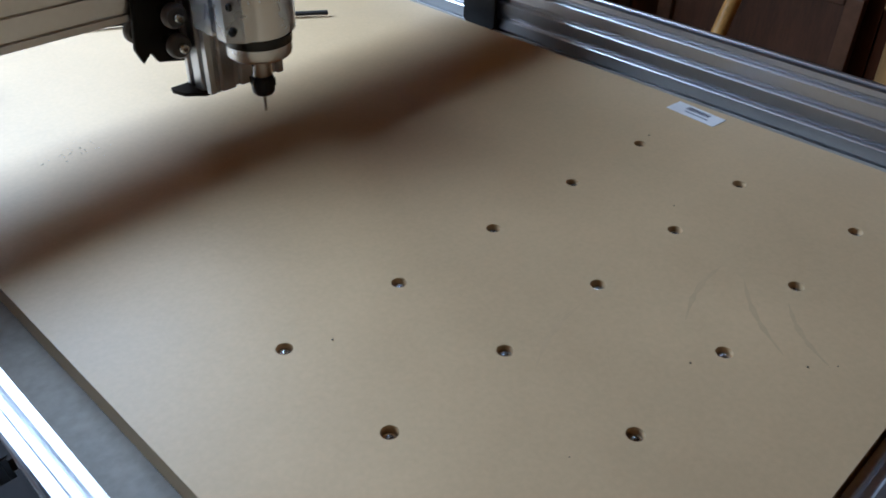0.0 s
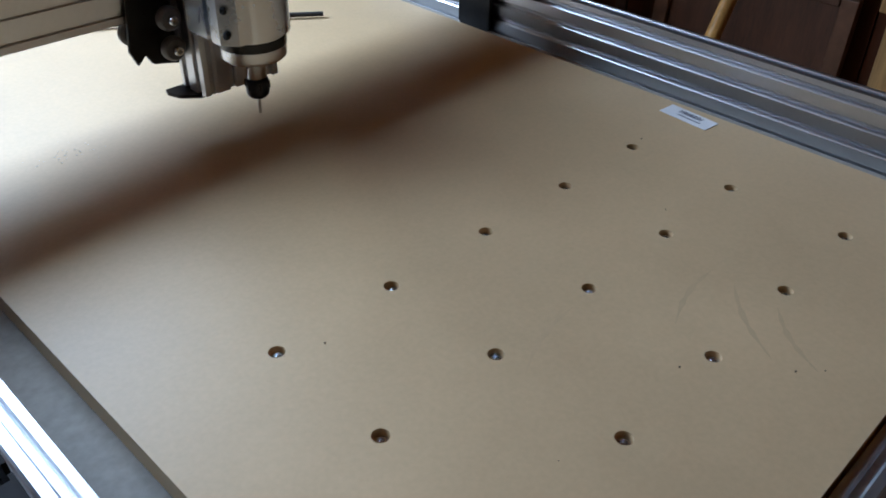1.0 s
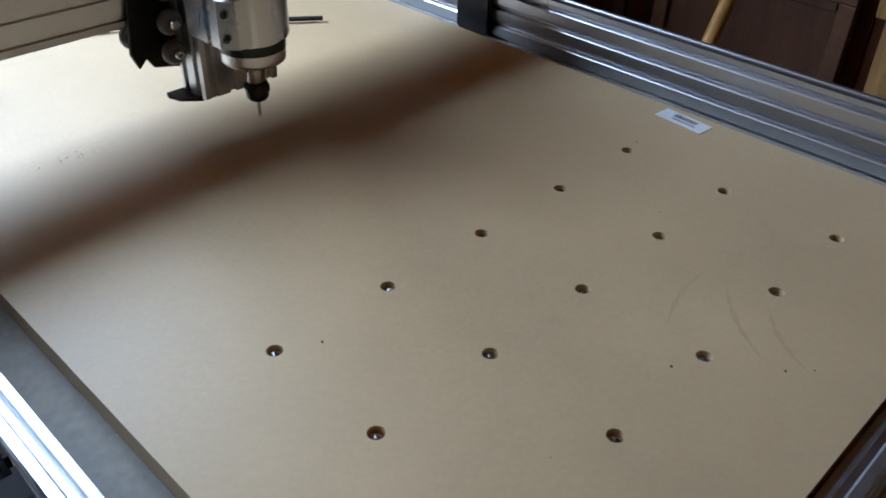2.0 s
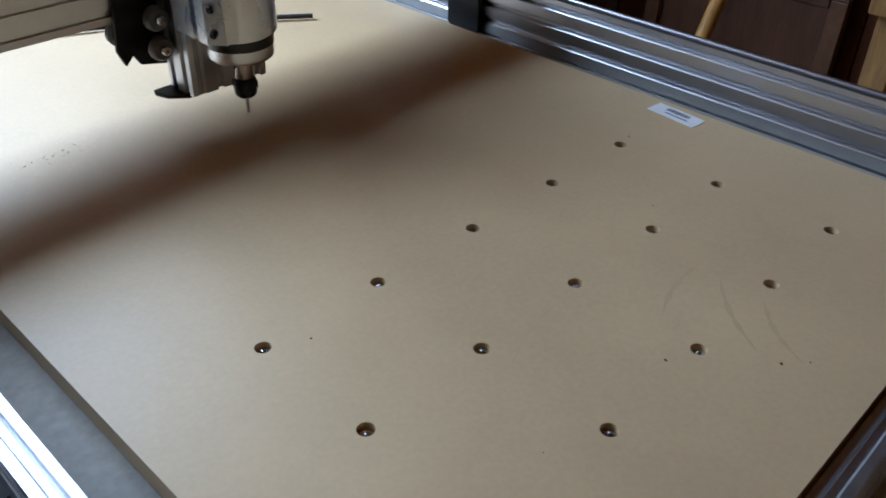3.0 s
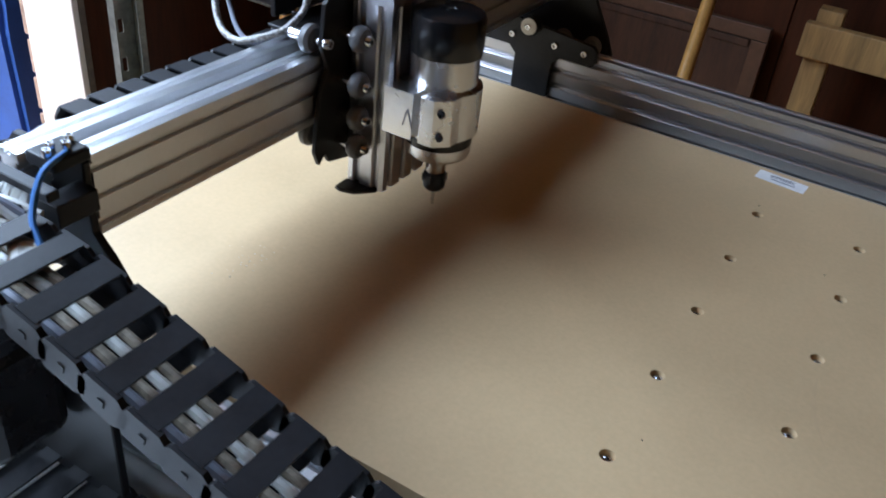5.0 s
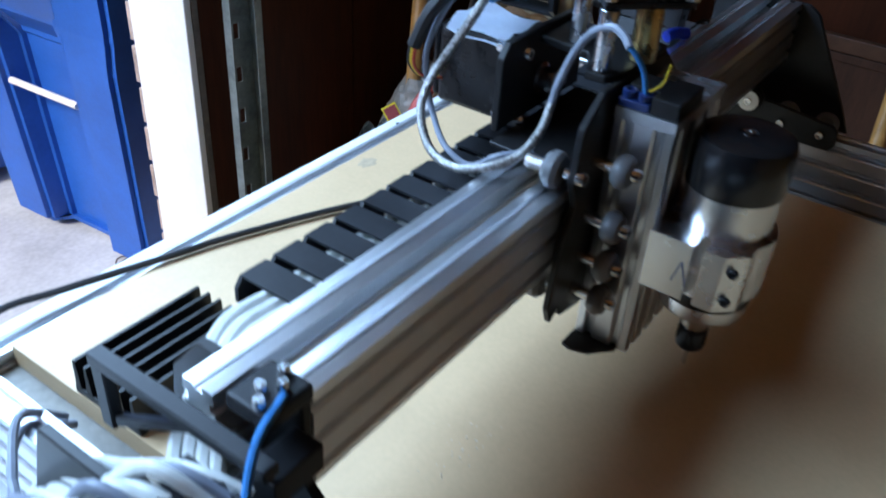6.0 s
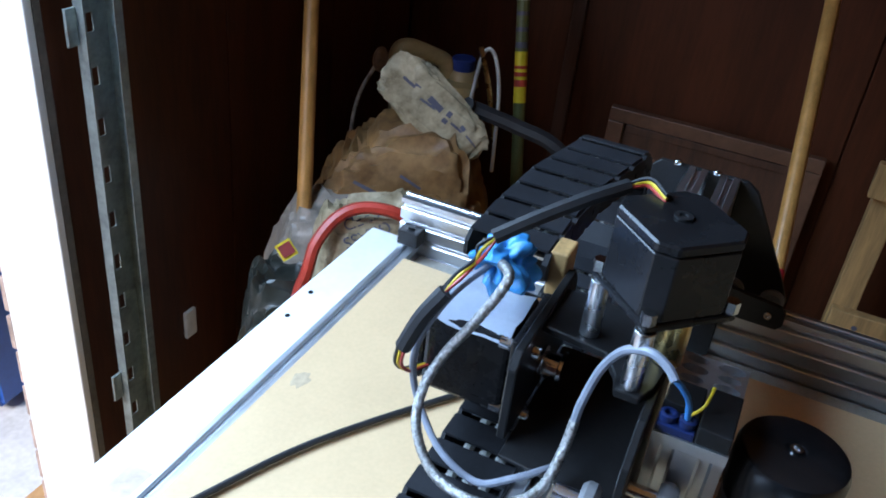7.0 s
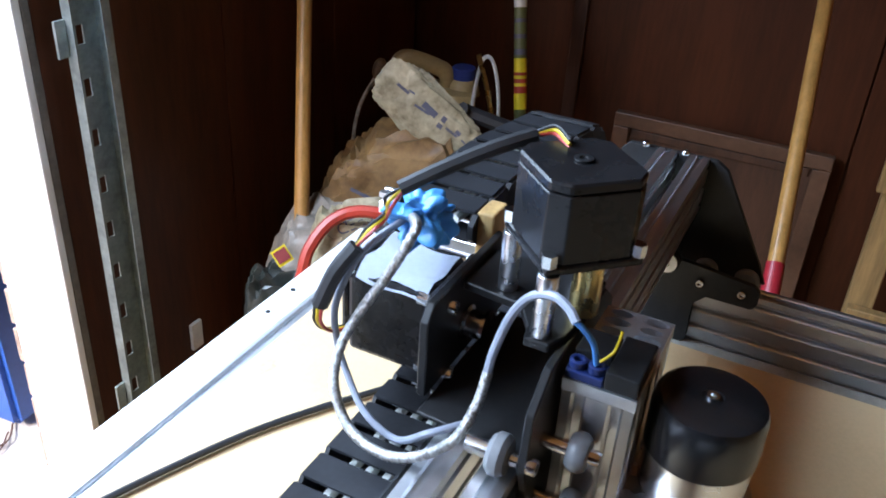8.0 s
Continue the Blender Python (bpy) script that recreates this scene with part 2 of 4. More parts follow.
structure("wall_west", box(WEST - 0.1, WEST, SOUTH, YW + 0.18, FLOOR_Z, CEIL_Z), BROWN, "plain brown wall on the far side of the doorway")

# ---- table under the machine ----
TABLE_Z = -0.075
table = thing("work_table", (0.2, 0.2, FLOOR_Z), "white painted wooden work table under the router", "table")
part("tabletop", box(-0.62, 0.665, -0.52, 0.772, TABLE_Z - 0.03, TABLE_Z, 0.002), WHITE_PAINT, table)
for lx in (-0.55, 0.58):
    for ly in (-0.45, 0.69):
        part("leg", box(lx - 0.035, lx + 0.035, ly - 0.035, ly + 0.035, FLOOR_Z, TABLE_Z - 0.03, 0.003), PINE, table)

# ---- router frame ----
RX0, RX1 = -0.157, 0.566     # middles of the two long rails
Y0, Y1 = -0.30, 0.650        # ends of the spoilboard
frame_ob = thing("cnc_router", (0.2, 0.18, TABLE_Z), "silver aluminium slot-extrusion frame of a desktop router", "machine frame")
part("side_rail", extrusion("y", -0.335, 0.68, RX0, 0.009, 0.02, 0.08, None, 0.0068), ALU, frame_ob)
part("side_rail", extrusion("y", -0.335, 0.68, RX1, 0.009, 0.02, 0.08, None, 0.0068), ALU, frame_ob)
for yc in (Y0 - 0.0115, Y1 + 0.0115):
    part("cross_rail", extrusion("x", RX0 + 0.0125, RX1 - 0.0125, yc, -0.0345, 0.02, 0.06), ALU_DULL, frame_ob)
for x, s in ((RX0, 1), (RX1, -1)):
    for y in (Y0 - 0.025, Y1 + 0.012):
        part("corner_bracket", box(x - 0.013, x + 0.013, y - 0.011, y + 0.011, TABLE_Z, -0.0312, 0.001), BLACK, frame_ob, "black corner bracket")
end_cap = part("end_bracket", box(0.5345, 0.5555, 0.646, 0.672, 0.0006, 0.019, 0.0015), BLACK, frame_ob, "black angle bracket on the rail")
part("bolt", rod((0.545, 0.659, 0.0192), (0.545, 0.659, 0.0222), 0.0042, segs=12), RUBBER, end_cap)
part("base_plate", box(RX0 + 0.0125, RX1 - 0.0125, Y0, Y1, -0.036, -0.0185, 0.0), BASE, frame_ob, "grey-brown wooden base plate")

# ---- spoilboard with counterbored holes ----
BX0, BX1 = -0.103, 0.511
HOLE_R, HOLE_D, CELL = 0.0057, 0.0075, 0.0095
GRID = [(0.1 * i, -0.1 * j) for i in range(5) for j in range(3)]


def spoilboard():
    bm = bmesh.new()
    xs = sorted([BX0, BX1] + [0.1 * i + s * CELL for i in range(5) for s in (-1, 1)])
    ys = sorted([Y0, Y1] + [-0.1 * j + s * CELL for j in range(3) for s in (-1, 1)])
    centres = {(round(x, 3), round(y, 3)) for x, y in GRID}
    for xa, xb in zip(xs, xs[1:]):
        for ya, yb in zip(ys, ys[1:]):
            c = (round((xa + xb) / 2, 3), round((ya + yb) / 2, 3))
            if c in centres and xb - xa < 0.03 and yb - ya < 0.03:
                outer, rim, low = [], [], []
                for k in range(24):
                    a = 2 * math.pi * k / 24
                    u, v = math.cos(a), math.sin(a)
                    s = CELL / max(abs(u), abs(v))
                    outer.append(bm.verts.new((c[0] + u * s, c[1] + v * s, 0)))
                    rim.append(bm.verts.new((c[0] + u * HOLE_R, c[1] + v * HOLE_R, 0)))
                    low.append(bm.verts.new((c[0] + u * HOLE_R, c[1] + v * HOLE_R, -HOLE_D)))
                for k in range(24):
                    q = (k + 1) % 24
                    bm.faces.new((outer[k], outer[q], rim[q], rim[k]))
                    bm.faces.new((rim[k], rim[q], low[q], low[k]))
                bm.faces.new(low)
            else:
                bm.faces.new([bm.verts.new(p) for p in ((xa, ya, 0), (xb, ya, 0), (xb, yb, 0), (xa, yb, 0))])
    low = [(BX0, Y0), (BX1, Y0), (BX1, Y1), (BX0, Y1)]
    bm.faces.new([bm.verts.new((x, y, -0.018)) for x, y in low[::-1]])
    for (xa, ya), (xb, yb) in zip(low, low[1:] + low[:1]):
        bm.faces.new([bm.verts.new(p) for p in ((xa, ya, -0.018), (xb, yb, -0.018), (xb, yb, 0), (xa, ya, 0))])
    bmesh.ops.remove_doubles(bm, verts=bm.verts, dist=1e-6)
    return bm


board = thing("spoilboard", (0.2, 0.18, -0.018), "pale tan fibreboard spoilboard with counterbored screw holes", "board")
part("panel", spoilboard(), MDF, board)


def cap_screw(x, y, z, r, parent):
    prof = [(r * 0.98, 0), (r, 0.0006), (r, 0.0034), (r * 0.9, 0.0040), (r * 0.55, 0.0040), (r * 0.5, 0.0012)]
    return part("screw", lathe(prof, (x, y, z), 14), STEEL, parent, "bright socket-head screw", smooth=True)


for k, (x, y) in enumerate(GRID):
    cap_screw(x + 0.0006 * math.sin(5 * k), y + 0.0006 * math.cos(3 * k), -HOLE_D, 0.0046, board)

# ---- barcode label on the board ----
sticker = thing("barcode_label", (0.49, 0.0, 0.0), "small white barcode sticker on the tan board", "label")
LAB = Matrix.Translation((0.4905, -0.003, 0.0)) @ Matrix.Rotation(radians(-5), 4, "Z")


def on_label(x0, x1, y0, y1, z0, z1):
    bm = box(x0, x1, y0, y1, z0, z1)
    bmesh.ops.transform(bm, matrix=LAB, verts=bm.verts)
    return bm


part("paper", on_label(-0.011, 0.011, -0.027, 0.027, 0.0002, 0.0006), LABEL, sticker)
rb = random.Random(4)
bars, y = bmesh.new(), -0.013
while y < 0.013:
    w = rb.choice((0.0006, 0.0009, 0.0014))
    own = on_label(0.0005, 0.0075, y, y + w, 0.0007, 0.0008)
    merge(own, bars)
    y += w + rb.choice((0.0007, 0.0011))
part("barcode", bars, INK, sticker, "black printed bars")
part("text_line", on_label(-0.0045, -0.003, -0.016, 0.010, 0.0007, 0.0008), INK, sticker, "unreadable printed line")

# ---- gantry ----
GY, GZ = 0.3315, 0.1315   # front face and middle height of the beams
gantry = thing("router_gantry", (0.2, 0.38, 0.049), "silver extrusion gantry on black wheel plates across the router", "gantry")
part("front_beam", extrusion("x", -0.122, 0.600, GY + 0.010, GZ, 0.02, 0.06, None, 0.0030, 0.0031), ALU_BEAM, gantry)
part("rear_beam", extrusion("x", -0.150, 0.600, GY + 0.042, GZ, 0.02, 0.06, None, 0.0030, 0.0031), ALU_BEAM, gantry)


def screw_head(c, axis, r=0.0045, h=0.004, parent=None, mat_=STEEL, name="screw"):
    prof = [(r, 0), (r, h * 0.8), (r * 0.85, h), (r * 0.55, h), (r * 0.5, h * 0.4)]
    return part(name, lathe(prof, c, 14, axis=axis), mat_, parent, smooth=True)


def v_wheel(c, axis, parent, r=0.012, w=0.0105, name="wheel"):
    prof = [(r * 0.75, -w / 2), (r * 0.8, -w / 2), (r, -w * 0.22), (r, w * 0.22), (r * 0.8, w / 2), (r * 0.55, w / 2), (r * 0.5, w / 2 - 0.001)]
    return part(name, lathe(prof, c, 28, axis=axis), WHEEL, parent, "grey grooved wheel", smooth=True)


# east side: tall outer plate, small inner wheel plate that clasps the rail
tall = [(0.252, 0.040), (0.262, 0.062), (0.312, 0.152), (0.324, 0.160), (0.412, 0.160), (0.420, 0.152), (0.420, 0.075), (0.430, 0.040)]
part("end_plate", prism(tall, "x", 0.600, 0.606, 0.0008), BLACK, gantry, "tall black end plate")
inner = [(0.252, 0.046), (0.257, 0.040), (0.300, 0.040), (0.310, 0.030), (0.310, -0.014), (0.316, -0.019), (0.356, -0.019), (0.362, -0.014),
         (0.362, 0.030), (0.372, 0.040), (0.420, 0.040), (0.425, 0.047), (0.422, 0.060), (0.372, 0.078), (0.310, 0.072), (0.258, 0.066), (0.252, 0.060)]
part("wheel_plate", prism(inner, "x", 0.545, 0.551, 0.0008), BLACK, gantry, "black wheel plate against the rail")
for y in (0.268, 0.308, 0.368, 0.408):
    screw_head((0.545, y, 0.055), "x", 0.0042, -0.004, gantry)
    v_wheel((0.566, y, 0.0590), "x", gantry)
for y in (0.32, 0.352):
    v_wheel((0.566, y, -0.0425), "x", gantry)
pulley = part("idler_pulley", lathe([(0.0115, 0), (0.0125, 0.001), (0.0125, 0.003), (0.0085, 0.0035), (0.0085, 0.009), (0.0125, 0.0095), (0.0125, 0.012)],
              (0.533, 0.342, 0.0735), 30, axis="x"), BLACK, gantry, "black belt idler", smooth=True)
part("white_washer", lathe([(0.0105, 0), (0.0105, 0.0016), (0.0045, 0.0018)], (0.5312, 0.342, 0.0735), 26, axis="x"), WHITE_PLASTIC, pulley, "white face ring", smooth=True)
screw_head((0.531, 0.342, 0.0735), "x", 0.0038, -0.003, pulley)
for y in (0.345, 0.385):
    screw_head((0.595, y + 0.01, 0.1617), "z", 0.004, 0.004, gantry)

# west side
low = [(0.296, 0.062), (0.318, 0.092), (0.3315, 0.106), (0.3315, 0.158), (0.398, 0.158), (0.420, 0.132), (0.430, 0.062)]
part("end_plate", prism(low, "x", -0.129, -0.123, 0.0008), BLACK, gantry, "black end plate")
part("outer_plate", prism([(0.25, -0.03), (0.25, 0.05), (0.33, 0.135), (0.43, 0.135), (0.46, 0.05), (0.46, -0.03)], "x", -0.196, -0.190, 0.0008), BLACK, gantry, "black outer plate")
for y in (0.285, 0.335, 0.385, 0.43):
    v_wheel((RX0, y, 0.0590), "x", gantry)
# drive motor of the long axis, outside the west plate
ym = part("drive_motor", box(-0.250, -0.197, 0.283, 0.363, 0.018, 0.098, 0.009), MOTOR, gantry, "black square stepper motor")
part("end_cover", lathe([(0.019, 0), (0.019, 0.004), (0.017, 0.006)], (-0.256, 0.323, 0.058), 26, axis="x"), PLASTIC, ym, smooth=True)
# triangular chain bracket
tri = bmesh.new()
prism([(0.318, 0.1505), (0.432, 0.1505), (0.432, 0.157), (0.318, 0.157)], "x", -0.165, -0.156, 0.0008, tri)
prism([(0.423, 0.112), (0.432, 0.112), (0.432, 0.150), (0.423, 0.150)], "x", -0.164, -0.157, 0.0008, tri)
prism([(0.360, 0.150), (0.370, 0.150), (0.4225, 0.121), (0.4225, 0.114)], "x", -0.163, -0.158, 0.0008, tri)
prism([(0.318, 0.146), (0.335, 0.146), (0.345, 0.130), (0.318, 0.130)], "x", -0.160, -0.130, 0.0008, tri)
part("chain_bracket", tri, PLASTIC, gantry, "dark grey triangular chain bracket")
part("clip", box(-0.150, -0.122, 0.330, 0.356, 0.1585, 0.168, 0.002), PLASTIC, gantry)
for k in range(4):
    screw_head((-0.147 + 0.007 * k, 0.338 + 0.006 * (k % 2), 0.168), "z", 0.003, 0.005, gantry)
# ledge that carries the cable chain
part("chain_tray", prism([(0.3845, 0.112), (0.3845, 0.150), (0.3865, 0.150), (0.3865, 0.114), (0.445, 0.114), (0.445, 0.112)], "x", -0.060, 0.598), ALU, gantry)

# ---- carriage that runs on the gantry ----
car = thing("router_carriage", (0.17, 0.35, 0.05), "black-plated carriage with stepper motors and grey wheels", "carriage")
front = [(0.092, 0.078), (0.098, 0.064), (0.106, 0.072), (0.112, 0.062), (0.140, 0.056), (0.200, 0.056), (0.236, 0.058), (0.236, 0.205),
         (0.215, 0.222), (0.125, 0.222), (0.104, 0.205), (0.100, 0.170), (0.108, 0.150), (0.098, 0.130)]
part("front_plate", prism(front, "y", 0.3250, 0.3300, 0.0008), BLACK, car)
rear = [(0.128, 0.170), (0.128, 0.220), (0.136, 0.230), (0.232, 0.230), (0.240, 0.220), (0.240, 0.170)]
part("rear_plate", prism(rear, "y", 0.3985, 0.4040, 0.0008), BLACK, car)
for x in (0.104, 0.228):
    for z in (0.1735, 0.0895):
        v_wheel((x, GY + 0.0095, z), "y", car)
        part("axle", rod((x, 0.3302, z), (x, 0.3355, z), 0.0036), STEEL, car)
    part("spacer", rod((x, 0.3465, 0.1735), (x, 0.360, 0.1735), 0.0050), ALU_FINE, car)
screw_head((0.104, 0.3250, 0.1735), "y", 0.0048, -0.005, car)
# wheels that guide the upright slide
for zc in (0.178, 0.138, 0.108, 0.081):
    v_wheel((0.122, 0.304, zc), "y", car, 0.011)
    screw_head((0.122, 0.2985, zc), "y", 0.0042, -0.006, car)
    part("axle", rod((0.122, 0.309, zc), (0.122, 0.3248, zc), 0.0042), STEEL, car)
for zc in (0.178, 0.081):
    v_wheel((0.228, 0.304, zc), "y", car, 0.011)

# motor that drives the carriage along the gantry, lying on its side
xm = part("gantry_motor", box(0.150, 0.206, 0.4105, 0.4645, 0.166, 0.222, 0.0035), MOTOR, car, "black square stepper motor lying level")
part("flange", box(0.148, 0.208, 0.4043, 0.4103, 0.164, 0.224, 0.002), MOTOR, xm)
part("end_cover", box(0.152, 0.204, 0.4647, 0.4707, 0.168, 0.220, 0.003), MOTOR, xm)
for x in (0.154, 0.202):
    for z in (0.170, 0.218):
        screw_head((x, 0.3985, z), "y", 0.0042, -0.005, xm)
        part("bolt", rod((x - 0.001, 0.4105, z), (x - 0.001, 0.4175, z), 0.0040, segs=6), STEEL, xm)
slip = bmesh.new()
NX, NY = 8, 6
grid = [[slip.verts.new((0.149 + 0.047 * i / NX, 0.412 + 0.046 * j / NY,
                         0.2245 + 0.0015 * math.sin(i * 1.1 + j) - (0.007 * max(0, 1 - i / 1.6)) + 0.004 * (j / NY) ** 2)) for j in range(NY + 1)] for i in range(NX + 1)]
for i in range(NX):
    for j in range(NY):
        slip.faces.new((grid[i][j], grid[i + 1][j], grid[i + 1][j + 1], grid[i][j + 1]))
bmesh.ops.solidify(slip, geom=slip.faces[:], thickness=0.0006)
part("paper_slip", slip, PAPER, xm, "creased blue-white paper slip on the motor", smooth=True)
# toothed pulley under the flange
part("belt_pulley", lathe([(0.011, 0), (0.011, 0.002), (0.0085, 0.003), (0.0085, 0.012), (0.011, 0.013), (0.011, 0.015)], (0.178, 0.383, 0.194), 26, axis="y"), STEEL, car, smooth=True)
part("belt", box(0.02, 0.33, 0.3872, 0.3884, 0.1510, 0.1570), RUBBER, car, "thin black belt")

# upright motor, turned an eighth, on four posts
ZC = Vector((0.178, 0.340, 0.0))
EIGHTH = Matrix.Rotation(radians(45), 4, "Z")


def turned_box(half, z0, z1, bevel):
    bm = box(-half, half, -half, half, z0, z1, bevel)
    bmesh.ops.transform(bm, matrix=Matrix.Translation(ZC) @ EIGHTH, verts=bm.verts)
    return bm


def octagon(half, cut, z0, z1, bevel=0.0006):
    h, c = half, half - cut
    bm = prism([(h, -c), (h, c), (c, h), (-c, h), (-h, c), (-h, -c), (-c, -h), (c, -h)], "z", z0, z1, bevel)
    bmesh.ops.transform(bm, matrix=Matrix.Translation(ZC) @ EIGHTH, verts=bm.verts)
    return bm


zm = part("upright_motor", octagon(0.0275, 0.0085, 0.270, 0.308), MOTOR, car, "black square stepper motor standing upright")
part("flange", turned_box(0.0283, 0.2645, 0.2695, 0.0015), MOTOR, zm)
part("end_cover", octagon(0.0275, 0.0085, 0.3084, 0.3145, 0.0012), MOTOR, zm)
part("shaft_hole", lathe([(0.005, 0), (0.005, 0.0012), (0.0025, 0.0012), (0.0022, 0.0002)], (ZC.x, ZC.y, 0.3147), 20), BLACK, zm, smooth=True)
for k in range(4):
    a = k * math.pi / 2
    p = ZC + Vector((math.cos(a), math.sin(a), 0)) * 0.0335
    if k < 3:
        part("post", rod((p.x, p.y, 0.2262), (p.x, p.y, 0.264), 0.0058, segs=20, bevel=0.0006), ALU_FINE, car, "round aluminium post", smooth=True)
    q = ZC + Vector((math.cos(a), math.sin(a), 0)) * 0.0360
    part("bolt", rod((q.x, q.y, 0.2696), (q.x, q.y, 0.2765), 0.0042, segs=6), STEEL, zm)
part("post_plate", prism([(0.1375, 0.3330), (0.1500, 0.3280), (0.1660, 0.3260), (0.2160, 0.3260), (0.2160, 0.3984), (0.1710, 0.3984), (0.1660, 0.3600), (0.1500, 0.3500), (0.1375, 0.3470)], "z", 0.2205, 0.2260, 0.0008), BLACK, car, "black plate under the motor posts")
part("cover_plate", prism([(0.1130, 0.3310), (0.2360, 0.3310), (0.2360, 0.3980), (0.1180, 0.3980)], "z", 0.1650, 0.1680, 0.0006), BLACK, car, "black plate over the beams")
part("coupler", rod((ZC.x, ZC.y - 0.012, 0.2262), (ZC.x, ZC.y - 0.012, 0.264), 0.0085, segs=24, bevel=0.0008), BRASS, car, "brass shaft coupler", smooth=True)

# upright slide
part("slide", extrusion("z", 0.0375, 0.2045, 0.174, 0.302, 0.08, 0.04), ALU, car, "upright silver extrusion")


def open_end(x0, x1, y0, y1, z0, z1):
    """Cut end of a slot extrusion: a plate pierced by two round chambers in each cell of 20 mm."""
    bm = bmesh.new()
    nx, ny, cell, seg = round((x1 - x0) / 0.01), round((y1 - y0) / 0.02), 0.005, 12
    for i in range(nx):
        for j in range(ny):
            cx, cy, r = x0 + 0.01 * i + cell, y0 + 0.02 * j + 0.01, (0.0036, 0.0042)[(i + j) % 2]
            outer, rim, low = [], [], []
            for k in range(seg):
                u, v = math.cos(2 * math.pi * (k + 0.5) / seg), math.sin(2 * math.pi * (k + 0.5) / seg)
                f = 1 / max(abs(u), abs(v))
                outer.append(bm.verts.new((cx + u * f * cell, cy + v * f * 2 * cell, z1)))
                rim.append(bm.verts.new((cx + u * r, cy + v * r * 1.9, z1)))
                low.append(bm.verts.new((cx + u * r, cy + v * r * 1.9, z0 + 0.0004)))
            for k in range(seg):
                q = (k + 1) % seg
                bm.faces.new((outer[k], outer[q], rim[q], rim[k]))
                bm.faces.new((rim[k], rim[q], low[q], low[k]))
            bm.faces.new(low)
    for (xa, ya), (xb, yb) in (((x0, y0), (x1, y0)), ((x1, y0), (x1, y1)), ((x1, y1), (x0, y1)), ((x0, y1), (x0, y0))):
        bm.faces.new([bm.verts.new(p) for p in ((xa, ya, z0), (xb, yb, z0), (xb, yb, z1), (xa, ya, z1))])
    bmesh.ops.remove_doubles(bm, verts=bm.verts, dist=1e-5)
    return bm


part("open_end", open_end(0.134, 0.214, 0.282, 0.322, 0.2046, 0.2120), ALU_DULL, car, "open cut end of the extrusion")
part("slide_foot", prism([(0.115, 0.316), (0.119, 0.303), (0.134, 0.290), (0.150, 0.290), (0.150, 0.3225), (0.117, 0.3225)], "z", 0.0340, 0.0372, 0.0004), BLACK, car, "thin black end plate")
TERMINAL = material("blue_terminal", (0.009, 0.024, 0.10), 0.35, vary=0.15)
block = part("terminal_block", box(0.1345, 0.1490, 0.3010, 0.3215, 0.2124, 0.2175, 0.0008), TERMINAL, car, "dark blue screw terminal")
for y in (0.3062, 0.3165):
    part("screw_collar", lathe([(0.0046, 0), (0.0048, 0.0006), (0.0048, 0.0042), (0.0036, 0.0048), (0.0026, 0.0046), (0.0024, 0.0018)], (0.1405, y, 0.2176), 18), TERMINAL, block, smooth=True)
part("stop_block", box(0.1345, 0.172, 0.2825, 0.3005, 0.2124, 0.2235, 0.001), BLACK, car)
part("limit_switch", box(0.1500, 0.1720, 0.3015, 0.3215, 0.2124, 0.2215, 0.001), BLACK, car)

# ---- spindle and its clamp ----
SX, SY = 0.168, 0.2495
spin = thing("spindle", (SX, SY, 0.024), "silver spindle motor with black cap and cutting bit in a clamp", "spindle")
part("cap", lathe([(0.0300, 0.171), (0.0306, 0.173), (0.0306, 0.199), (0.0290, 0.2035), (0.0260, 0.2050), (0.0060, 0.2056), (0.0055, 0.2046)], (SX, SY, 0), 48), CAP, spin, "glossy black round cap", smooth=True)
part("cap_screw", lathe([(0.0035, 0.2046), (0.0035, 0.2066), (0.0018, 0.2066), (0.0016, 0.205)], (SX, SY, 0), 16), STEEL, spin, smooth=True)
part("body", lathe([(0.0270, 0.0785), (0.0285, 0.0800), (0.0290, 0.0820), (0.0290, 0.090), (0.0290, 0.1690), (0.0300, 0.1695), (0.0300, 0.1708)], (SX, SY, 0), 48), ALU_FINE, spin, smooth=True)
part("band", lathe([(0.0294, 0.0905), (0.0296, 0.0910), (0.0296, 0.0985), (0.0292, 0.0990)], (SX, SY, 0), 48), CAP, spin, "black band", smooth=True)
part("shaft", lathe([(0.0085, 0.058), (0.0090, 0.059), (0.0090, 0.0783), (0.0080, 0.0784)], (SX, SY, 0), 28), STEEL, spin, smooth=True)
part("shaft_pin", rod((SX - 0.0092, SY - 0.001, 0.0700), (SX - 0.0085, SY - 0.001, 0.0700), 0.0018), BLACK, spin)
nut = part("collet_nut", lathe([(0.0075, 0.040), (0.0098, 0.0425), (0.0103, 0.045), (0.0103, 0.056), (0.0090, 0.0578)], (SX, SY, 0), 24), material("burnished_black_steel", (0.03, 0.03, 0.035), 0.3, 0.6), spin, "dark steel collet nut", smooth=True)
for k in range(6):
    a = k * math.pi / 3 + 0.2
    c = Vector((SX + 0.0103 * math.cos(a), SY + 0.0103 * math.sin(a), 0.052))
    part("notch", rod(c - Vector((0, 0, 0.0035)), c + Vector((0, 0, 0.0035)), 0.0013, segs=8), BLACK, nut)
part("bit", rod((SX, SY, 0.0235), (SX, SY, 0.041), 0.0014, 0.0017, segs=12), STEEL, spin, "thin steel cutting bit")

clamp = thing("spindle_clamp", (SX, 0.28, 0.10), "milled aluminium block clamp round the spindle", "clamp")


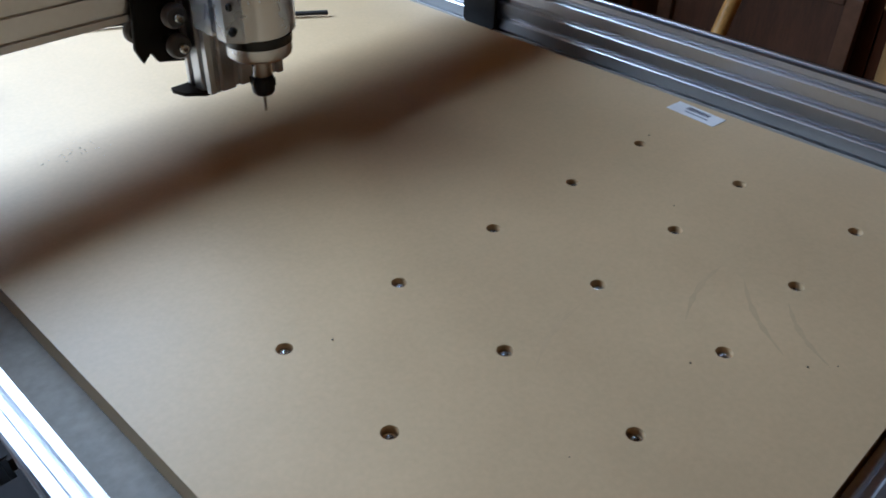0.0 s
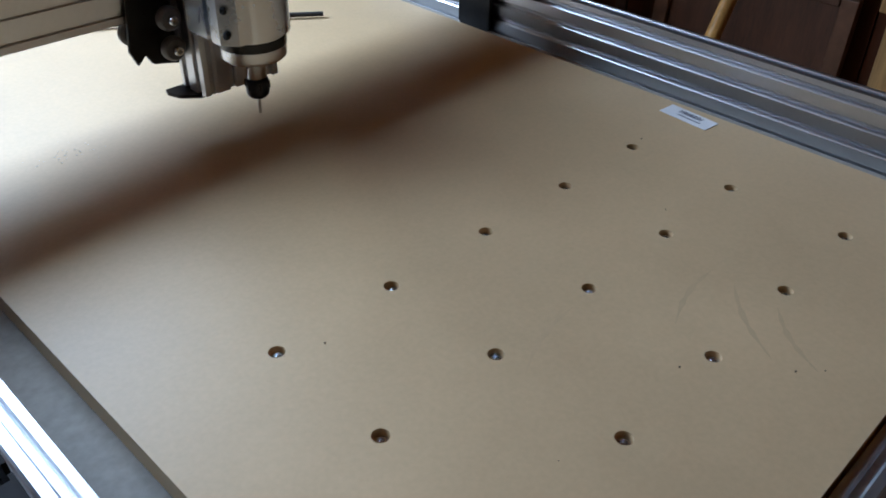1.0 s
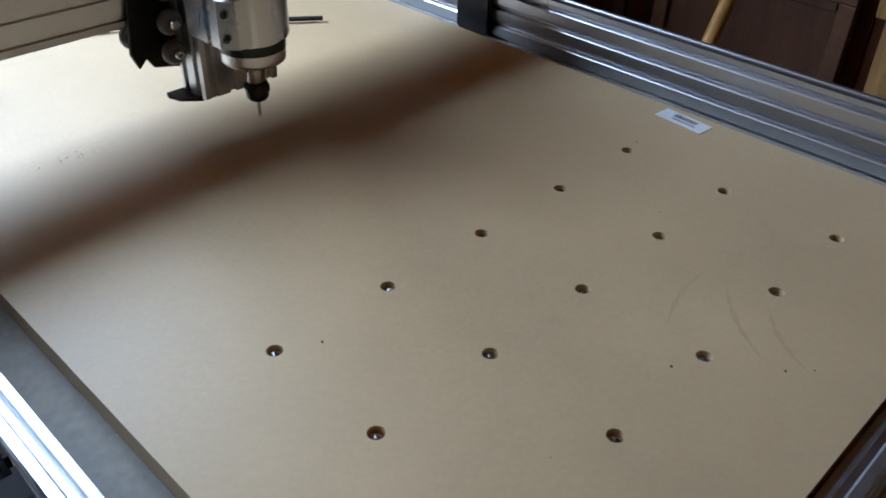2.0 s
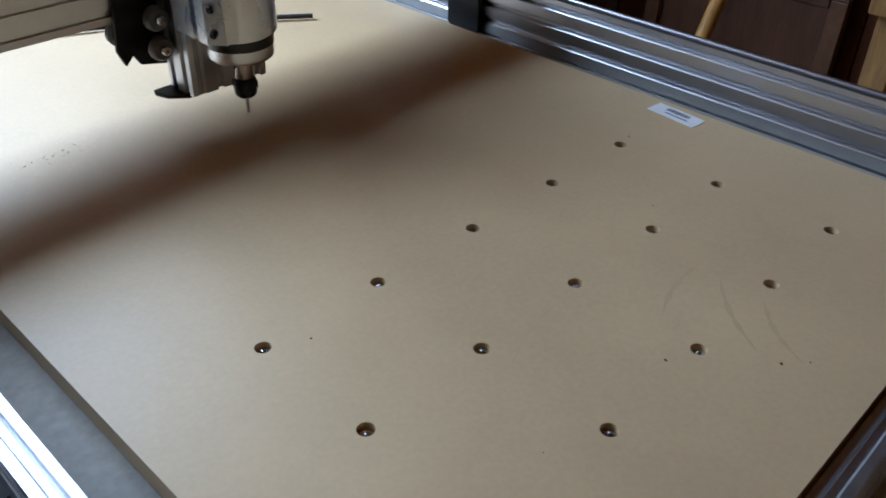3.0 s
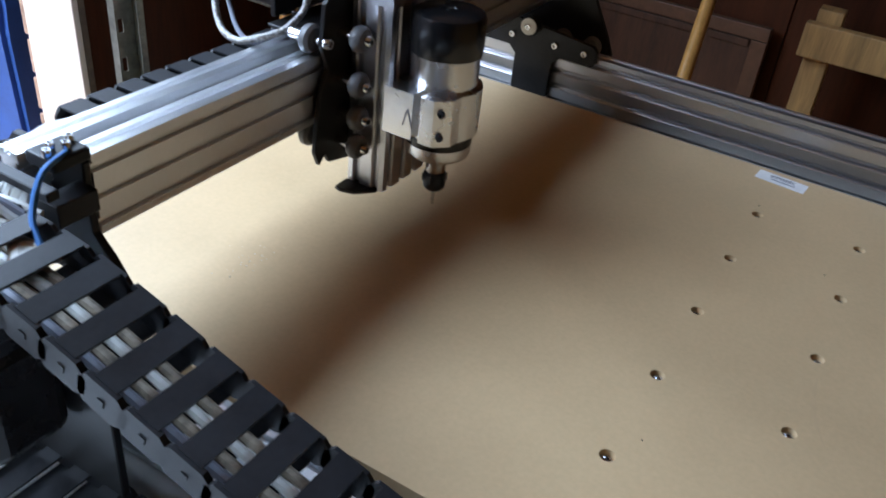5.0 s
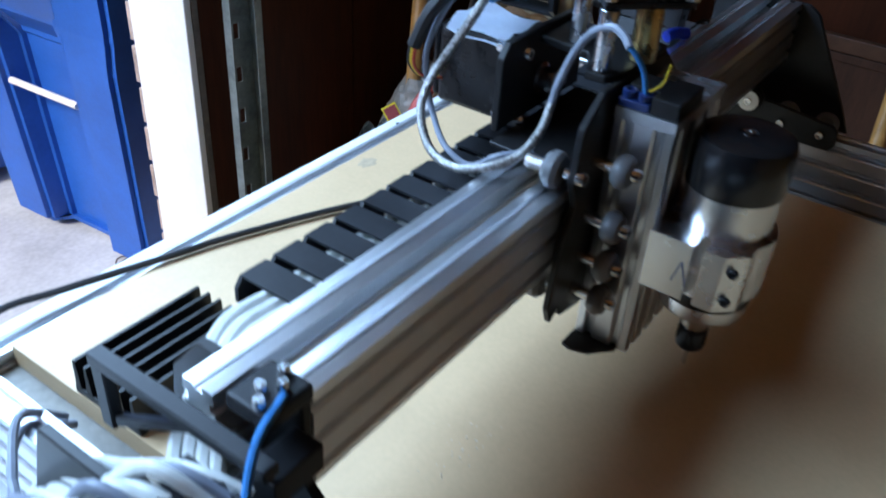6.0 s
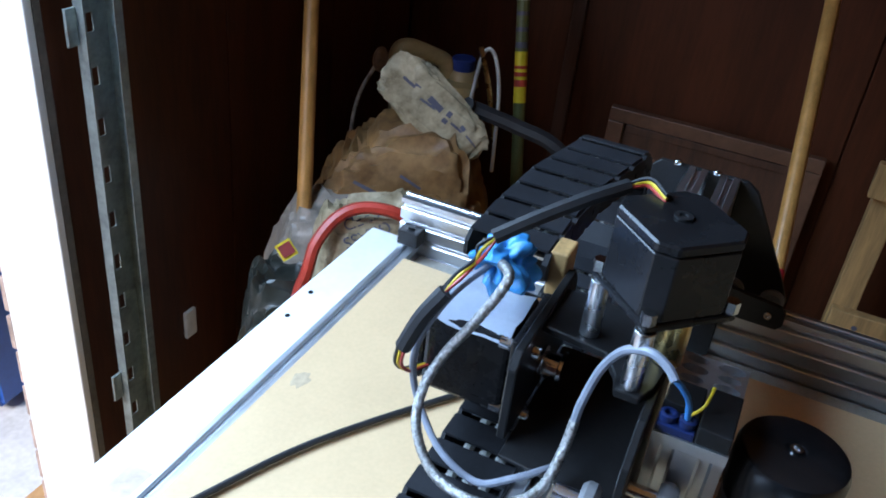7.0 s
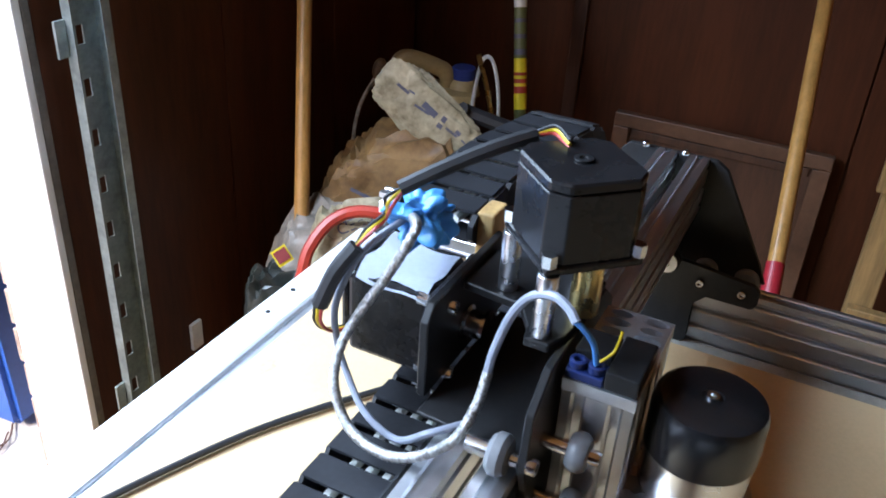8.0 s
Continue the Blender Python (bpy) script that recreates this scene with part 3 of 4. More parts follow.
def clamp_outline():
    """Block with a round bore and a slit on its west side; the jaw follows the spindle."""
    n = 40
    a0, a1 = radians(187), radians(173 + 360)
    bore = [(SX + 0.0293 * math.cos(a0 + (a1 - a0) * k / n), SY + 0.0293 * math.sin(a0 + (a1 - a0) * k / n)) for k in range(n + 1)]
    jaw = [(SX + 0.0335 * math.cos(radians(a)), SY + 0.0335 * math.sin(radians(a))) for a in range(238, 383, 8)]
    outer = [(SX - 0.041, 0.2815), (SX - 0.041, bore[-1][1]), bore[-1]]
    return outer + bore[-2::-1] + [(SX - 0.041, bore[0][1]), (SX - 0.041, 0.2330), (SX - 0.030, 0.2215)] + jaw + [(SX + 0.0335, 0.2815)]


part("block", prism(clamp_outline(), "z", 0.1025, 0.1435), ALU_FINE, clamp)
for z in (0.112, 0.133):
    screw_head((SX - 0.0370, 0.2270, z), "x", 0.0032, -0.003, clamp, BLACK)
part("pen_mark", box(SX - 0.0414, SX - 0.0410, 0.2595, 0.2605, 0.114, 0.128, turn=Matrix.Rotation(radians(14), 4, "X")), INK, clamp, "dark pen stroke")
part("pen_mark", box(SX - 0.0414, SX - 0.0410, 0.2545, 0.2555, 0.113, 0.130, turn=Matrix.Rotation(radians(-18), 4, "X")), INK, clamp, "dark pen stroke")


# ---- cable chains ----
def chain(name, at, label, line, width, height, pitch, side, bar=0.54):
    """A chain of links along line; side: the level direction across it. Each link: two cheeks, a cross bar above and one below."""
    ob = thing(name, at, label, "cable chain")
    pts = [Vector(p) for p in line]
    walked, marks = 0.0, []
    want = 0.0
    for a, b in zip(pts, pts[1:]):
        seg = (b - a).length
        while want <= walked + seg:
            marks.append((a.lerp(b, (want - walked) / seg), (b - a).normalized()))
            want += pitch
        walked += seg
    side = Vector(side).normalized()
    for p, d in marks:
        up = side.cross(d).normalized()
        m = Matrix((side, d, up)).transposed().to_4x4()
        m.translation = p
        bm = bmesh.new()
        L, w, h = pitch * 0.60, width / 2, height / 2
        for s in (-1, 1):
            prism([(-L, -h * 0.45), (-L * 0.7, -h), (L * 0.55, -h), (L, -h * 0.45), (L, h * 0.45), (L * 0.55, h * 0.92), (-L * 0.7, h * 0.92), (-L, h * 0.45)],
                  "x", s * w - 0.0016 + (0.0006 if s > 0 else -0.0006), s * w + 0.0016, 0.0, bm)
            prism([(-0.0022, -0.0022), (0.0022, -0.0022), (0.0022, 0.0022), (-0.0022, 0.0022)], "x", s * (w + 0.0016), s * (w + 0.003), 0.0, bm)
        box(-w, w, -pitch * bar * 0.56, pitch * bar * 0.44, h * 0.92, h * 1.08, 0.0, bm)
        box(-w, w, -pitch * bar * 0.56, pitch * bar * 0.44, -h * 1.04, -h * 0.88, 0.0, bm)
        bmesh.ops.transform(bm, matrix=m, verts=bm.verts)
        part("link", bm, PLASTIC, ob)
    return ob


def arc(c, r, a0, a1, n, u, v):
    return [Vector(c) + r * (math.cos(a0 + (a1 - a0) * k / n) * Vector(u) + math.sin(a0 + (a1 - a0) * k / n) * Vector(v)) for k in range(n + 1)]


XCY = 0.4160
x_line = [(-0.050, XCY, 0.1265), (0.20, XCY, 0.1265), (0.40, XCY + 0.002, 0.1265)]
x_line += arc((0.40, XCY + 0.012, 0.179), 0.0525, -math.pi / 2, math.pi / 2, 16, (1, 0, 0), (0, 0, 1))[1:]
x_line += [(0.33, XCY + 0.024, 0.233), (0.265, XCY + 0.028, 0.231), (0.228, XCY + 0.028, 0.230)]
chain("gantry_cable_chain", (0.2, XCY, 0.114), "black plastic cable chain looped along the gantry", x_line, 0.053, 0.022, 0.0262, (0, 1, 0), 0.77)
YCX = -0.201
y_line = [(YCX, 0.345, 0.136), (YCX, 0.265, 0.128), (YCX, 0.13, 0.089), (YCX, -0.02, 0.052), (YCX, -0.14, 0.028)]
y_line = spline(y_line, 6)
chain("side_cable_chain", (YCX, 0.1, -0.07), "black plastic cable chain beside the long rail", y_line, 0.056, 0.024, 0.0290, (1, 0, 0))
low_line = [(-0.2065, 0.42, -0.0615), (-0.2065, 0.0, -0.0615), (-0.2065, -0.24, -0.0615)]
chain("lower_cable_chain", (-0.2065, 0.0, -0.075), "black plastic cable chain lying on the table", low_line, 0.056, 0.024, 0.0290, (1, 0, 0))


def cable(name, pts, r, mat_, label, n=8, segs=8, ripple=0.0):
    bm = tube(pts, r, segs, n, ripple=ripple)
    ob = part(name, bm, mat_, None, "", smooth=True)
    return tagged(ob, label, "cable")


# cables seen inside the chains
for k, (dx, mat_) in enumerate(((-0.016, GREY_WIRE), (-0.008, WHITE_WIRE), (0.001, BRASS), (0.009, WHITE_WIRE))):
    cable("cable", [(p.x + dx, p.y, p.z - 0.003) for p in y_line[::6]] , 0.0034, TAN_WIRE if mat_ is WHITE_WIRE else WHITE_WIRE if mat_ is BRASS else mat_, "pale round cable threaded through the cable chain")

for o in (-0.011, 0.0, 0.011):
    cable("cable", [Vector(p) + Vector((0, o, 0.001)) for p in x_line[:3] + x_line[3::3]], 0.0034, WHITE_WIRE, "pale round cable threaded through the gantry chain", 4)

# ---- cables on the machine ----
cable("cable", [(0.20, 0.436, 0.240), (0.165, 0.430, 0.262), (0.142, 0.416, 0.268), (0.135, 0.428, 0.240), (0.130, 0.442, 0.214), (0.118, 0.448, 0.195), (0.104, 0.444, 0.178), (0.094, 0.428, 0.161),
                (0.087, 0.405, 0.159), (0.085, 0.383, 0.1668), (0.100, 0.367, 0.1735), (0.121, 0.3635, 0.184), (0.130, 0.362, 0.202)],
      0.0030, BRAID, "silver braided cable looping from the carriage", 14, 12, 0.06)
cable("cable", [(0.1290, 0.3622, 0.199), (0.133, 0.361, 0.214), (0.140, 0.356, 0.235), (0.142, 0.347, 0.249), (0.138, 0.334, 0.256), (0.134, 0.324, 0.254), (0.130, 0.318, 0.250)], 0.0026, GREY_WIRE, "smooth blue-grey cable bent over the carriage")
cable("cable", [(0.130, 0.320, 0.2515), (0.132, 0.314, 0.246), (0.136, 0.309, 0.236), (0.140, 0.307, 0.2225)], 0.0018, BLUE_WIRE, "bright blue insulated wire into a terminal")
cable("cable", [(0.143, 0.306, 0.222), (0.148, 0.301, 0.227), (0.150, 0.2995, 0.234), (0.151, 0.299, 0.239)], 0.0009, YELLOW_WIRE, "thin yellow wire standing out of a terminal")
cable("cable", [(0.165, 0.432, 0.262), (0.138, 0.446, 0.248), (0.132, 0.460, 0.214), (0.134, 0.462, 0.186), (0.130, 0.452, 0.165), (0.118, 0.432, 0.152), (0.108, 0.405, 0.151),
                (0.108, 0.384, 0.1655), (0.124, 0.368, 0.168)], 0.0022, GREY_WIRE, "smooth grey cable hanging in a loop")
cable("cable", [(0.198, 0.374, 0.3135), (0.182, 0.390, 0.308), (0.165, 0.410, 0.298), (0.149, 0.430, 0.286)], 0.0045, RUBBER, "black rubber sleeve from the upright motor")
for k, (mat_, col) in enumerate(((RED_WIRE, "red"), (YELLOW_WIRE, "yellow"), (RUBBER, "black"))):
    o = 0.0022 * (k - 1)
    cable("cable", [(0.190, 0.352, 0.316 + o), (0.200, 0.364, 0.318 + o), (0.197, 0.374 + o, 0.3140)], 0.0011, mat_, f"thin {col} motor wire going into a sleeve", 6, 6)
    cable("cable", [(0.151, 0.428, 0.287), (0.144, 0.434 + o, 0.279 + o), (0.148, 0.438, 0.268 + o), (0.140, 0.444 + o, 0.260), (0.134, 0.449, 0.251)], 0.0011, mat_, f"thin {col} motor wire between two sleeves", 6, 6)
    cable("cable", [(0.122, 0.466 + o, 0.213), (0.124, 0.468 + o, 0.200), (0.132, 0.466 + o, 0.190), (0.149, 0.462 + o, 0.184)], 0.0011, mat_, f"thin {col} wire running into the motor", 6, 6)
cable("cable", [(0.134, 0.448, 0.252), (0.126, 0.457, 0.236), (0.122, 0.465, 0.214)], 0.0050, RUBBER, "short black rubber sleeve beside the motor")
tie = bmesh.new()
rt = random.Random(11)
ball_mesh((0.174, 0.430, 0.257), 0.0165, tie, 5, (1.0, 0.95, 0.72))
for v in tie.verts:
    d = (v.co - Vector((0.174, 0.430, 0.257)))
    v.co += d * (0.9 * noise.noise(v.co * 95) + 0.45 * noise.noise(v.co * 230))
tagged(part("blue_wrap", tie, BLUE_TAPE, None, "", smooth=True), "crumpled bright blue tape wrap on the cables", "tape")

# blue connector and a tan block on the gantry
ferrule = bmesh.new()
tube([(0.388, 0.390, 0.1675), (0.398, 0.386, 0.1690), (0.410, 0.380, 0.1670)], 0.0052, 12, 6, ferrule)
tagged(part("crimp_connector", ferrule, material("bright_blue_nylon", (0.015, 0.06, 0.62), 0.35, vary=0.12, scale=60), None, "", smooth=True), "bright blue nylon connector lying on the beam", "connector")
cable("cable", [(0.408, 0.381, 0.1670), (0.425, 0.374, 0.1760), (0.440, 0.372, 0.1720), (0.455, 0.380, 0.1645)], 0.0013, RUBBER, "thin black wire out of the connector", 6, 6)
spacer = thing("spacer_block", (0.236, 0.412, 0.21), "small tan wooden spacer block on the carriage", "block")
part("block", box(0.226, 0.248, 0.4045, 0.4165, 0.2090, 0.2420, 0.0015), PINE, spacer)

# black mains lead over the back of the board
cable("power_cable", [(-0.34, 0.56, -0.070), (-0.25, 0.64, -0.066), (-0.17, 0.690, -0.02), (-0.098, 0.682, 0.008), (-0.045, 0.672, 0.006), (0.037, 0.648, 0.0045), (0.089, 0.632, 0.0045), (0.18, 0.595, 0.0045),
                      (0.24, 0.562, 0.0045), (0.32, 0.508, 0.0045), (0.40, 0.45, 0.0045)], 0.0029, RUBBER, "black rubber lead lying across the board")

# cables that enter the gantry chain, and the bundle at the west end
for k in range(4):
    o = 0.0088 * (k - 1.5)
    cable("cable", [(0.03, 0.411 + o, 0.128), (-0.05, 0.412 + o, 0.130), (-0.095, 0.405 + o, 0.138), (-0.130, 0.388 + o * 0.8, 0.136), (-0.165, 0.362 + o, 0.128), (-0.190, 0.325 + 0.6 * o, 0.139),
                    (-0.196 + o, 0.290, 0.135)], 0.0042, WHITE_WIRE, "pale grey cable curving into the cable chain", 6)
rw = random.Random(5)
for k in range(12):
    x = -0.176 - 0.0065 * k
    cable("cable", [(x + 0.01, 0.325 + 0.002 * k, 0.141), (x, 0.352 + 0.003 * k, 0.147 + 0.004 * (k % 3)), (x - 0.006, 0.386 + 0.003 * (k % 4), 0.130 - 0.003 * (k % 4)),
                    (x - 0.002, 0.430 + 0.004 * (k % 3), 0.095), (x + 0.004, 0.470 + 0.01 * (k % 3), 0.025), (x, 0.51, -0.055)], 0.0031, (WHITE_WIRE, GREY_WIRE, WHITE_WIRE, WHITE_WIRE)[k % 4],
          "pale cable in a loose bundle beside the gantry", 6)
for k, mat_ in enumerate((RED_WIRE, YELLOW_WIRE, BLUE_WIRE, RUBBER, RED_WIRE)):
    cable("cable", [(-0.268, 0.300 + 0.005 * k, 0.055), (-0.285 - 0.003 * k, 0.290 + 0.006 * k, 0.085), (-0.295 - 0.004 * k, 0.310 + 0.008 * k, 0.060), (-0.290, 0.335, 0.01), (-0.285, 0.35, -0.05)],
          0.0013, mat_, "thin coloured motor lead beside the rail", 6, 6)
cable("cable", [(-0.135, 0.335, 0.168), (-0.160, 0.326, 0.166), (-0.178, 0.315, 0.150), (-0.186, 0.300, 0.139)], 0.0021, BLUE_WIRE, "light blue wire plugged into the switch")
for k in range(2):
    cable("cable", [(-0.135, 0.52 + 0.01 * k, 0.03), (-0.165, 0.52, 0.05 + 0.01 * k), (-0.19, 0.49, 0.05), (-0.205, 0.45 + 0.02 * k, 0.03), (-0.23, 0.42, 0.02), (-0.26, 0.40, -0.06)], 0.0028,
          GREY_WIRE, "grey cable bending down to the table", 6)

TEAL = material("teal_connector", (0.02, 0.20, 0.30), 0.4, vary=0.15, scale=60)
for y0, z0 in ((0.372, 0.104), (0.336, 0.108)):
    plug = thing("wire_connector", (-0.226, y0, z0 - 0.012), "teal plastic wire connector beside the gantry motor", "connector", "connectors at the motor")
    part("housing", box(-0.234, -0.218, y0 - 0.008, y0 + 0.008, z0 - 0.012, z0 + 0.012, 0.0025), TEAL, plug)
    for k, mat_ in enumerate((RED_WIRE, YELLOW_WIRE, BLUE_WIRE)):
        o = 0.005 * (k - 1)
        part("wire", tube([(-0.226, y0 + o, z0 - 0.0125), (-0.236 - 0.003 * k, y0 + 1.6 * o, z0 - 0.022), (-0.252, y0 - 0.010 + 2 * o, z0 - 0.012 - 0.004 * k), (-0.262, y0 - 0.024 + o, z0 - 0.040)], 0.0013, 6, 6), mat_, plug, smooth=True)

# finned heat sink lying on the board
sink = thing("heat_sink", (-0.05, 0.54, 0.0), "black finned aluminium heat sink lying on the board", "heat sink")
part("base", box(-0.1025, 0.004, 0.506, 0.574, 0.0005, 0.007, 0.0008), BLACK, sink)
for k in range(6):
    y = 0.510 + 0.0118 * k
    part("fin", prism([(y - 0.0028, 0.0072), (y + 0.0028, 0.0072), (y + 0.0012, 0.031), (y - 0.0012, 0.031)], "x", -0.1025, 0.004), BLACK, sink)

# screws and a taped patch on the white table
for k, (x, y) in enumerate(((0.488, 0.757), (0.435, 0.754), (0.33, 0.698))):
    tagged(part("wood_screw", lathe([(0.0032, 0), (0.0032, 0.0006), (0.0012, 0.0004)], (x, y, TABLE_Z), 12), BLACK, None), "small dark screw head in the white table", "screw")
tagged(part("tape_strip", box(0.075, 0.175, 0.718, 0.744, TABLE_Z + 0.0002, TABLE_Z + 0.0008), material("tan_tape", (0.50, 0.36, 0.27), 0.6, vary=0.12, scale=40), None), "faded tan tape strip on the table", "tape")

# ---- doorway: white post, track, bins ----
post = thing("door_post", (0.55, 1.29, FLOOR_Z), "white painted wooden lining of the garage doorway", "door post")
part("lining", box(DOOR_X - 0.014, DOOR_X - 0.0005, YW - 0.012, YW + 0.125, FLOOR_Z, 1.2795, 0.002), WHITE_PAINT, post)
part("edge_strip", box(DOOR_X, DOOR_X + 0.013, YW - 0.012, YW - 0.0005, FLOOR_Z, 1.2795, 0.002), material("grey_weathered_wood", (0.16, 0.14, 0.12), 0.7, vary=0.25, bump=0.2), post, "grey weathered edge strip")
BRICK = material("painted_brick", (0.42, 0.33, 0.29), 0.85, vary=0.25, scale=30, fine=200, bump=0.4)
rk = random.Random(3)
z = FLOOR_Z
while z < 1.2:
    part("brick", box(DOOR_X - 0.010 - rk.uniform(0.0, 0.004), DOOR_X - 0.0005, YW + 0.1255, YW + 0.134 + rk.uniform(0, 0.004), z + 0.004, z + 0.069, 0.002), BRICK, post)
    z += 0.075


TX0, TX1, TY = 0.558, 0.608, 1.155


def slotted_web():
    bm = bmesh.new()
    z, pitch, gap = FLOOR_Z, 0.0735, 0.026
    box(TX0, TX0 + 0.014, TY, TY + 0.0025, FLOOR_Z, 1.2, 0.0, bm)
    box(TX0 + 0.026, TX1, TY, TY + 0.0025, FLOOR_Z, 1.2, 0.0, bm)
    while z < 1.2:
        box(TX0 + 0.014, TX0 + 0.026, TY, TY + 0.0025, z, z + pitch - gap, 0.0, bm)
        z += pitch
    return bm


trk = thing("door_track", (0.60, 1.155, FLOOR_Z), "grey-green galvanised steel door track with slots", "door track")
part("web", slotted_web(), GALV, trk, "slotted steel strip")
part("edge_lip", box(TX0 - 0.0022, TX0 - 0.0001, TY - 0.014, TY + 0.0025, FLOOR_Z, 1.2, 0.0), GALV, trk)
part("flange", box(TX1 + 0.0001, TX1 + 0.0025, TY - 0.026, TY + 0.0025, FLOOR_Z, 1.2, 0.0), GALV, trk)
for z in (0.118, -0.475):
    part("bracket", box(TX0 - 0.020, TX0 - 0.0024, TY - 0.002, TY + 0.0025, z, z + 0.05, 0.001), GALV, trk, "small fixing bracket")
part("return_lip", box(TX1 - 0.012, TX1, TY - 0.026, TY - 0.0235, FLOOR_Z, 1.2, 0.0), GALV, trk)


def bin_(at, turn, s=1.0):
    ob = thing("wheelie_bin", (0, 0, 0), "bright blue plastic wheeled bin with recessed front", "bin", "bins outside")
    w0, w1, h = 0.235 * s, 0.29 * s, 0.93 * s
    # tapered tub with two front legs and a deep recess between them
    tub = bmesh.new()
    outline0 = [(-w0, -0.25), (-w0 * 0.45, -0.25), (-w0 * 0.40, -0.19), (w0 * 0.40, -0.19), (w0 * 0.45, -0.25), (w0, -0.25), (w0, 0.25), (-w0, 0.25)]
    lo = [tub.verts.new((x, y * s, 0.02)) for x, y in outline0]
    mid = [tub.verts.new((x * (1 + 0.19 * 0.56), y * s * 1.12, h * 0.56)) for x, y in outline0]
    flat = [(-w0, -0.25), (-w0 * 0.45, -0.25), (-w0 * 0.40, -0.249), (w0 * 0.40, -0.249), (w0 * 0.45, -0.25), (w0, -0.25), (w0, 0.25), (-w0, 0.25)]
    mid2 = [tub.verts.new((x * 1.16, y * s * 1.13, h * 0.64)) for x, y in flat]
    top = [tub.verts.new((x * 1.22, y * s * 1.18, h)) for x, y in flat]
    for a, b in ((lo, mid), (mid, mid2), (mid2, top)):
        for k in range(8):
            tub.faces.new((a[k], a[(k + 1) % 8], b[(k + 1) % 8], b[k]))
    tub.faces.new(lo[::-1])
    tub.faces.new(top)
    bmesh.ops.bevel(tub, geom=tub.edges[:], offset=0.012, segments=2, affect="EDGES")
    part("tub", tub, BIN, ob, smooth=True)
    part("lid", box(-w1 - 0.01, w1 + 0.01, -0.31 * s, 0.31 * s, h + 0.014, h + 0.055, 0.02), BIN, ob, smooth=True)
    part("grab_bar", rod((-w0 * 0.47, -0.262 * s, h * 0.44), (w0 * 0.47, -0.262 * s, h * 0.44), 0.008), WHITE_PLASTIC, ob, "pale metal grab bar", smooth=True)
    ob.matrix_basis = Matrix.Translation(at) @ Matrix.Rotation(radians(turn), 4, "Z")
    return ob


bin_((0.872, 1.845, FLOOR_Z - 0.01), -86)
bin_((0.80, 2.52, FLOOR_Z - 0.01), -82)
rv = random.Random(9)
for k in range(5):
    x, y = 0.60 + 0.03 * k, 1.60 + 0.02 * k
    cable("twig", [(x, y, FLOOR_Z - 0.004), (x - 0.06, y + rv.uniform(-0.05, 0.05), FLOOR_Z + 0.002), (x - 0.12, y + rv.uniform(-0.07, 0.05), FLOOR_Z - 0.003)], 0.0018, BROWN_EDGE, "thin dry twig on the pale paving", 5, 6)

card = thing("wall_plate", (0.76, YW - 0.012, -0.49), "small pale plastic plate on the dark wall", "wall plate")
part("plate", box(0.747, 0.775, YW - 0.018, YW - 0.0105, -0.497, -0.440, 0.002), WHITE_PLASTIC, card)

# ---- back corner: wall boards, poles, sacks ----
for x0, x1 in ((0.5350, 0.90), (0.904, 1.2365), (1.2405, 1.585)):
    part("wall_board", box(x0, x1, YW - 0.010, YW - 0.0006, FLOOR_Z, CEIL_Z, 0.001), BROWN, wall_n)
ys = [-1.9, -1.2, -0.42, 0.19, 0.785, YW - 0.012]
for a, b in zip(ys, ys[1:]):
    part("wall_board", box(XW - 0.010, XW - 0.0005, a + 0.002, b - 0.002, FLOOR_Z, CEIL_Z, 0.001), BROWN, wall_e)
for yb in (0.785,):
    part("batten", box(XW - 0.022, XW - 0.0105, yb - 0.015, yb + 0.015, FLOOR_Z, CEIL_Z, 0.002), BROWN_EDGE, wall_e)


def pole(name, a, b, r, mat_, label, cat="pole"):
    ob = thing(name, b, label, cat)
    part("shaft", rod(a, b, r, segs=18, bevel=r * 0.3), mat_, ob, smooth=True)
    return ob


def along(a, b, z):
    a, b = Vector(a), Vector(b)
    return a.lerp(b, (z - a.z) / (b.z - a.z))


A, B = (1.055, 1.119, 0.35), (0.565, 0.834, FLOOR_Z)
pl = pole("broom_handle", A, B, 0.0125, HANDLE, "varnished wooden broom handle leaning in the corner")
part("cap", rod(along(A, B, 0.175), along(A, B, 0.36) + Vector((0, 0, 0.0)), 0.0132, segs=18), material("dark_brown_sleeve", (0.08, 0.04, 0.025), 0.6), pl, "dark brown upper sleeve", smooth=True)
A, B = (1.575, 0.335, 0.441), (0.416, 0.170, FLOOR_Z)
pr = pole("broom_handle", A, B, 0.0125, HANDLE, "varnished wooden handle leaning on the wall")
part("red_sleeve", rod(along(A, B, -0.215), along(A, B, -0.150), 0.0150, 0.0140, segs=18), material("red_plastic", (0.45, 0.02, 0.03), 0.4), pr, "red plastic sleeve", smooth=True)
A, B = (1.460, 0.920, 0.46), (1.150, 0.662, FLOOR_Z)
lv = pole("measuring_pole", A, B, 0.0125, material("pole_green", (0.10, 0.11, 0.04), 0.35, vary=0.2), "green and yellow banded pole leaning on the wall")
YB = material("yellow_band", (0.72, 0.55, 0.03), 0.35, vary=0.1)
for z0, z1, mat_ in ((-0.115, -0.02, YB), (-0.014, -0.003, INK), (0.016, 0.024, INK), (0.045, 0.052, INK), (0.072, 0.100, WHITE_PLASTIC)):
    part("band", rod(along(A, B, z0), along(A, B, z1), 0.0129, segs=18), mat_, lv, smooth=True)
for z0, z1 in ((-0.085, -0.072), (-0.066, -0.058), (-0.052, -0.046)):
    part("print_bar", rod(along(A, B, z0), along(A, B, z1), 0.0131, segs=18), RED_WIRE, lv, "unreadable red print", smooth=True)

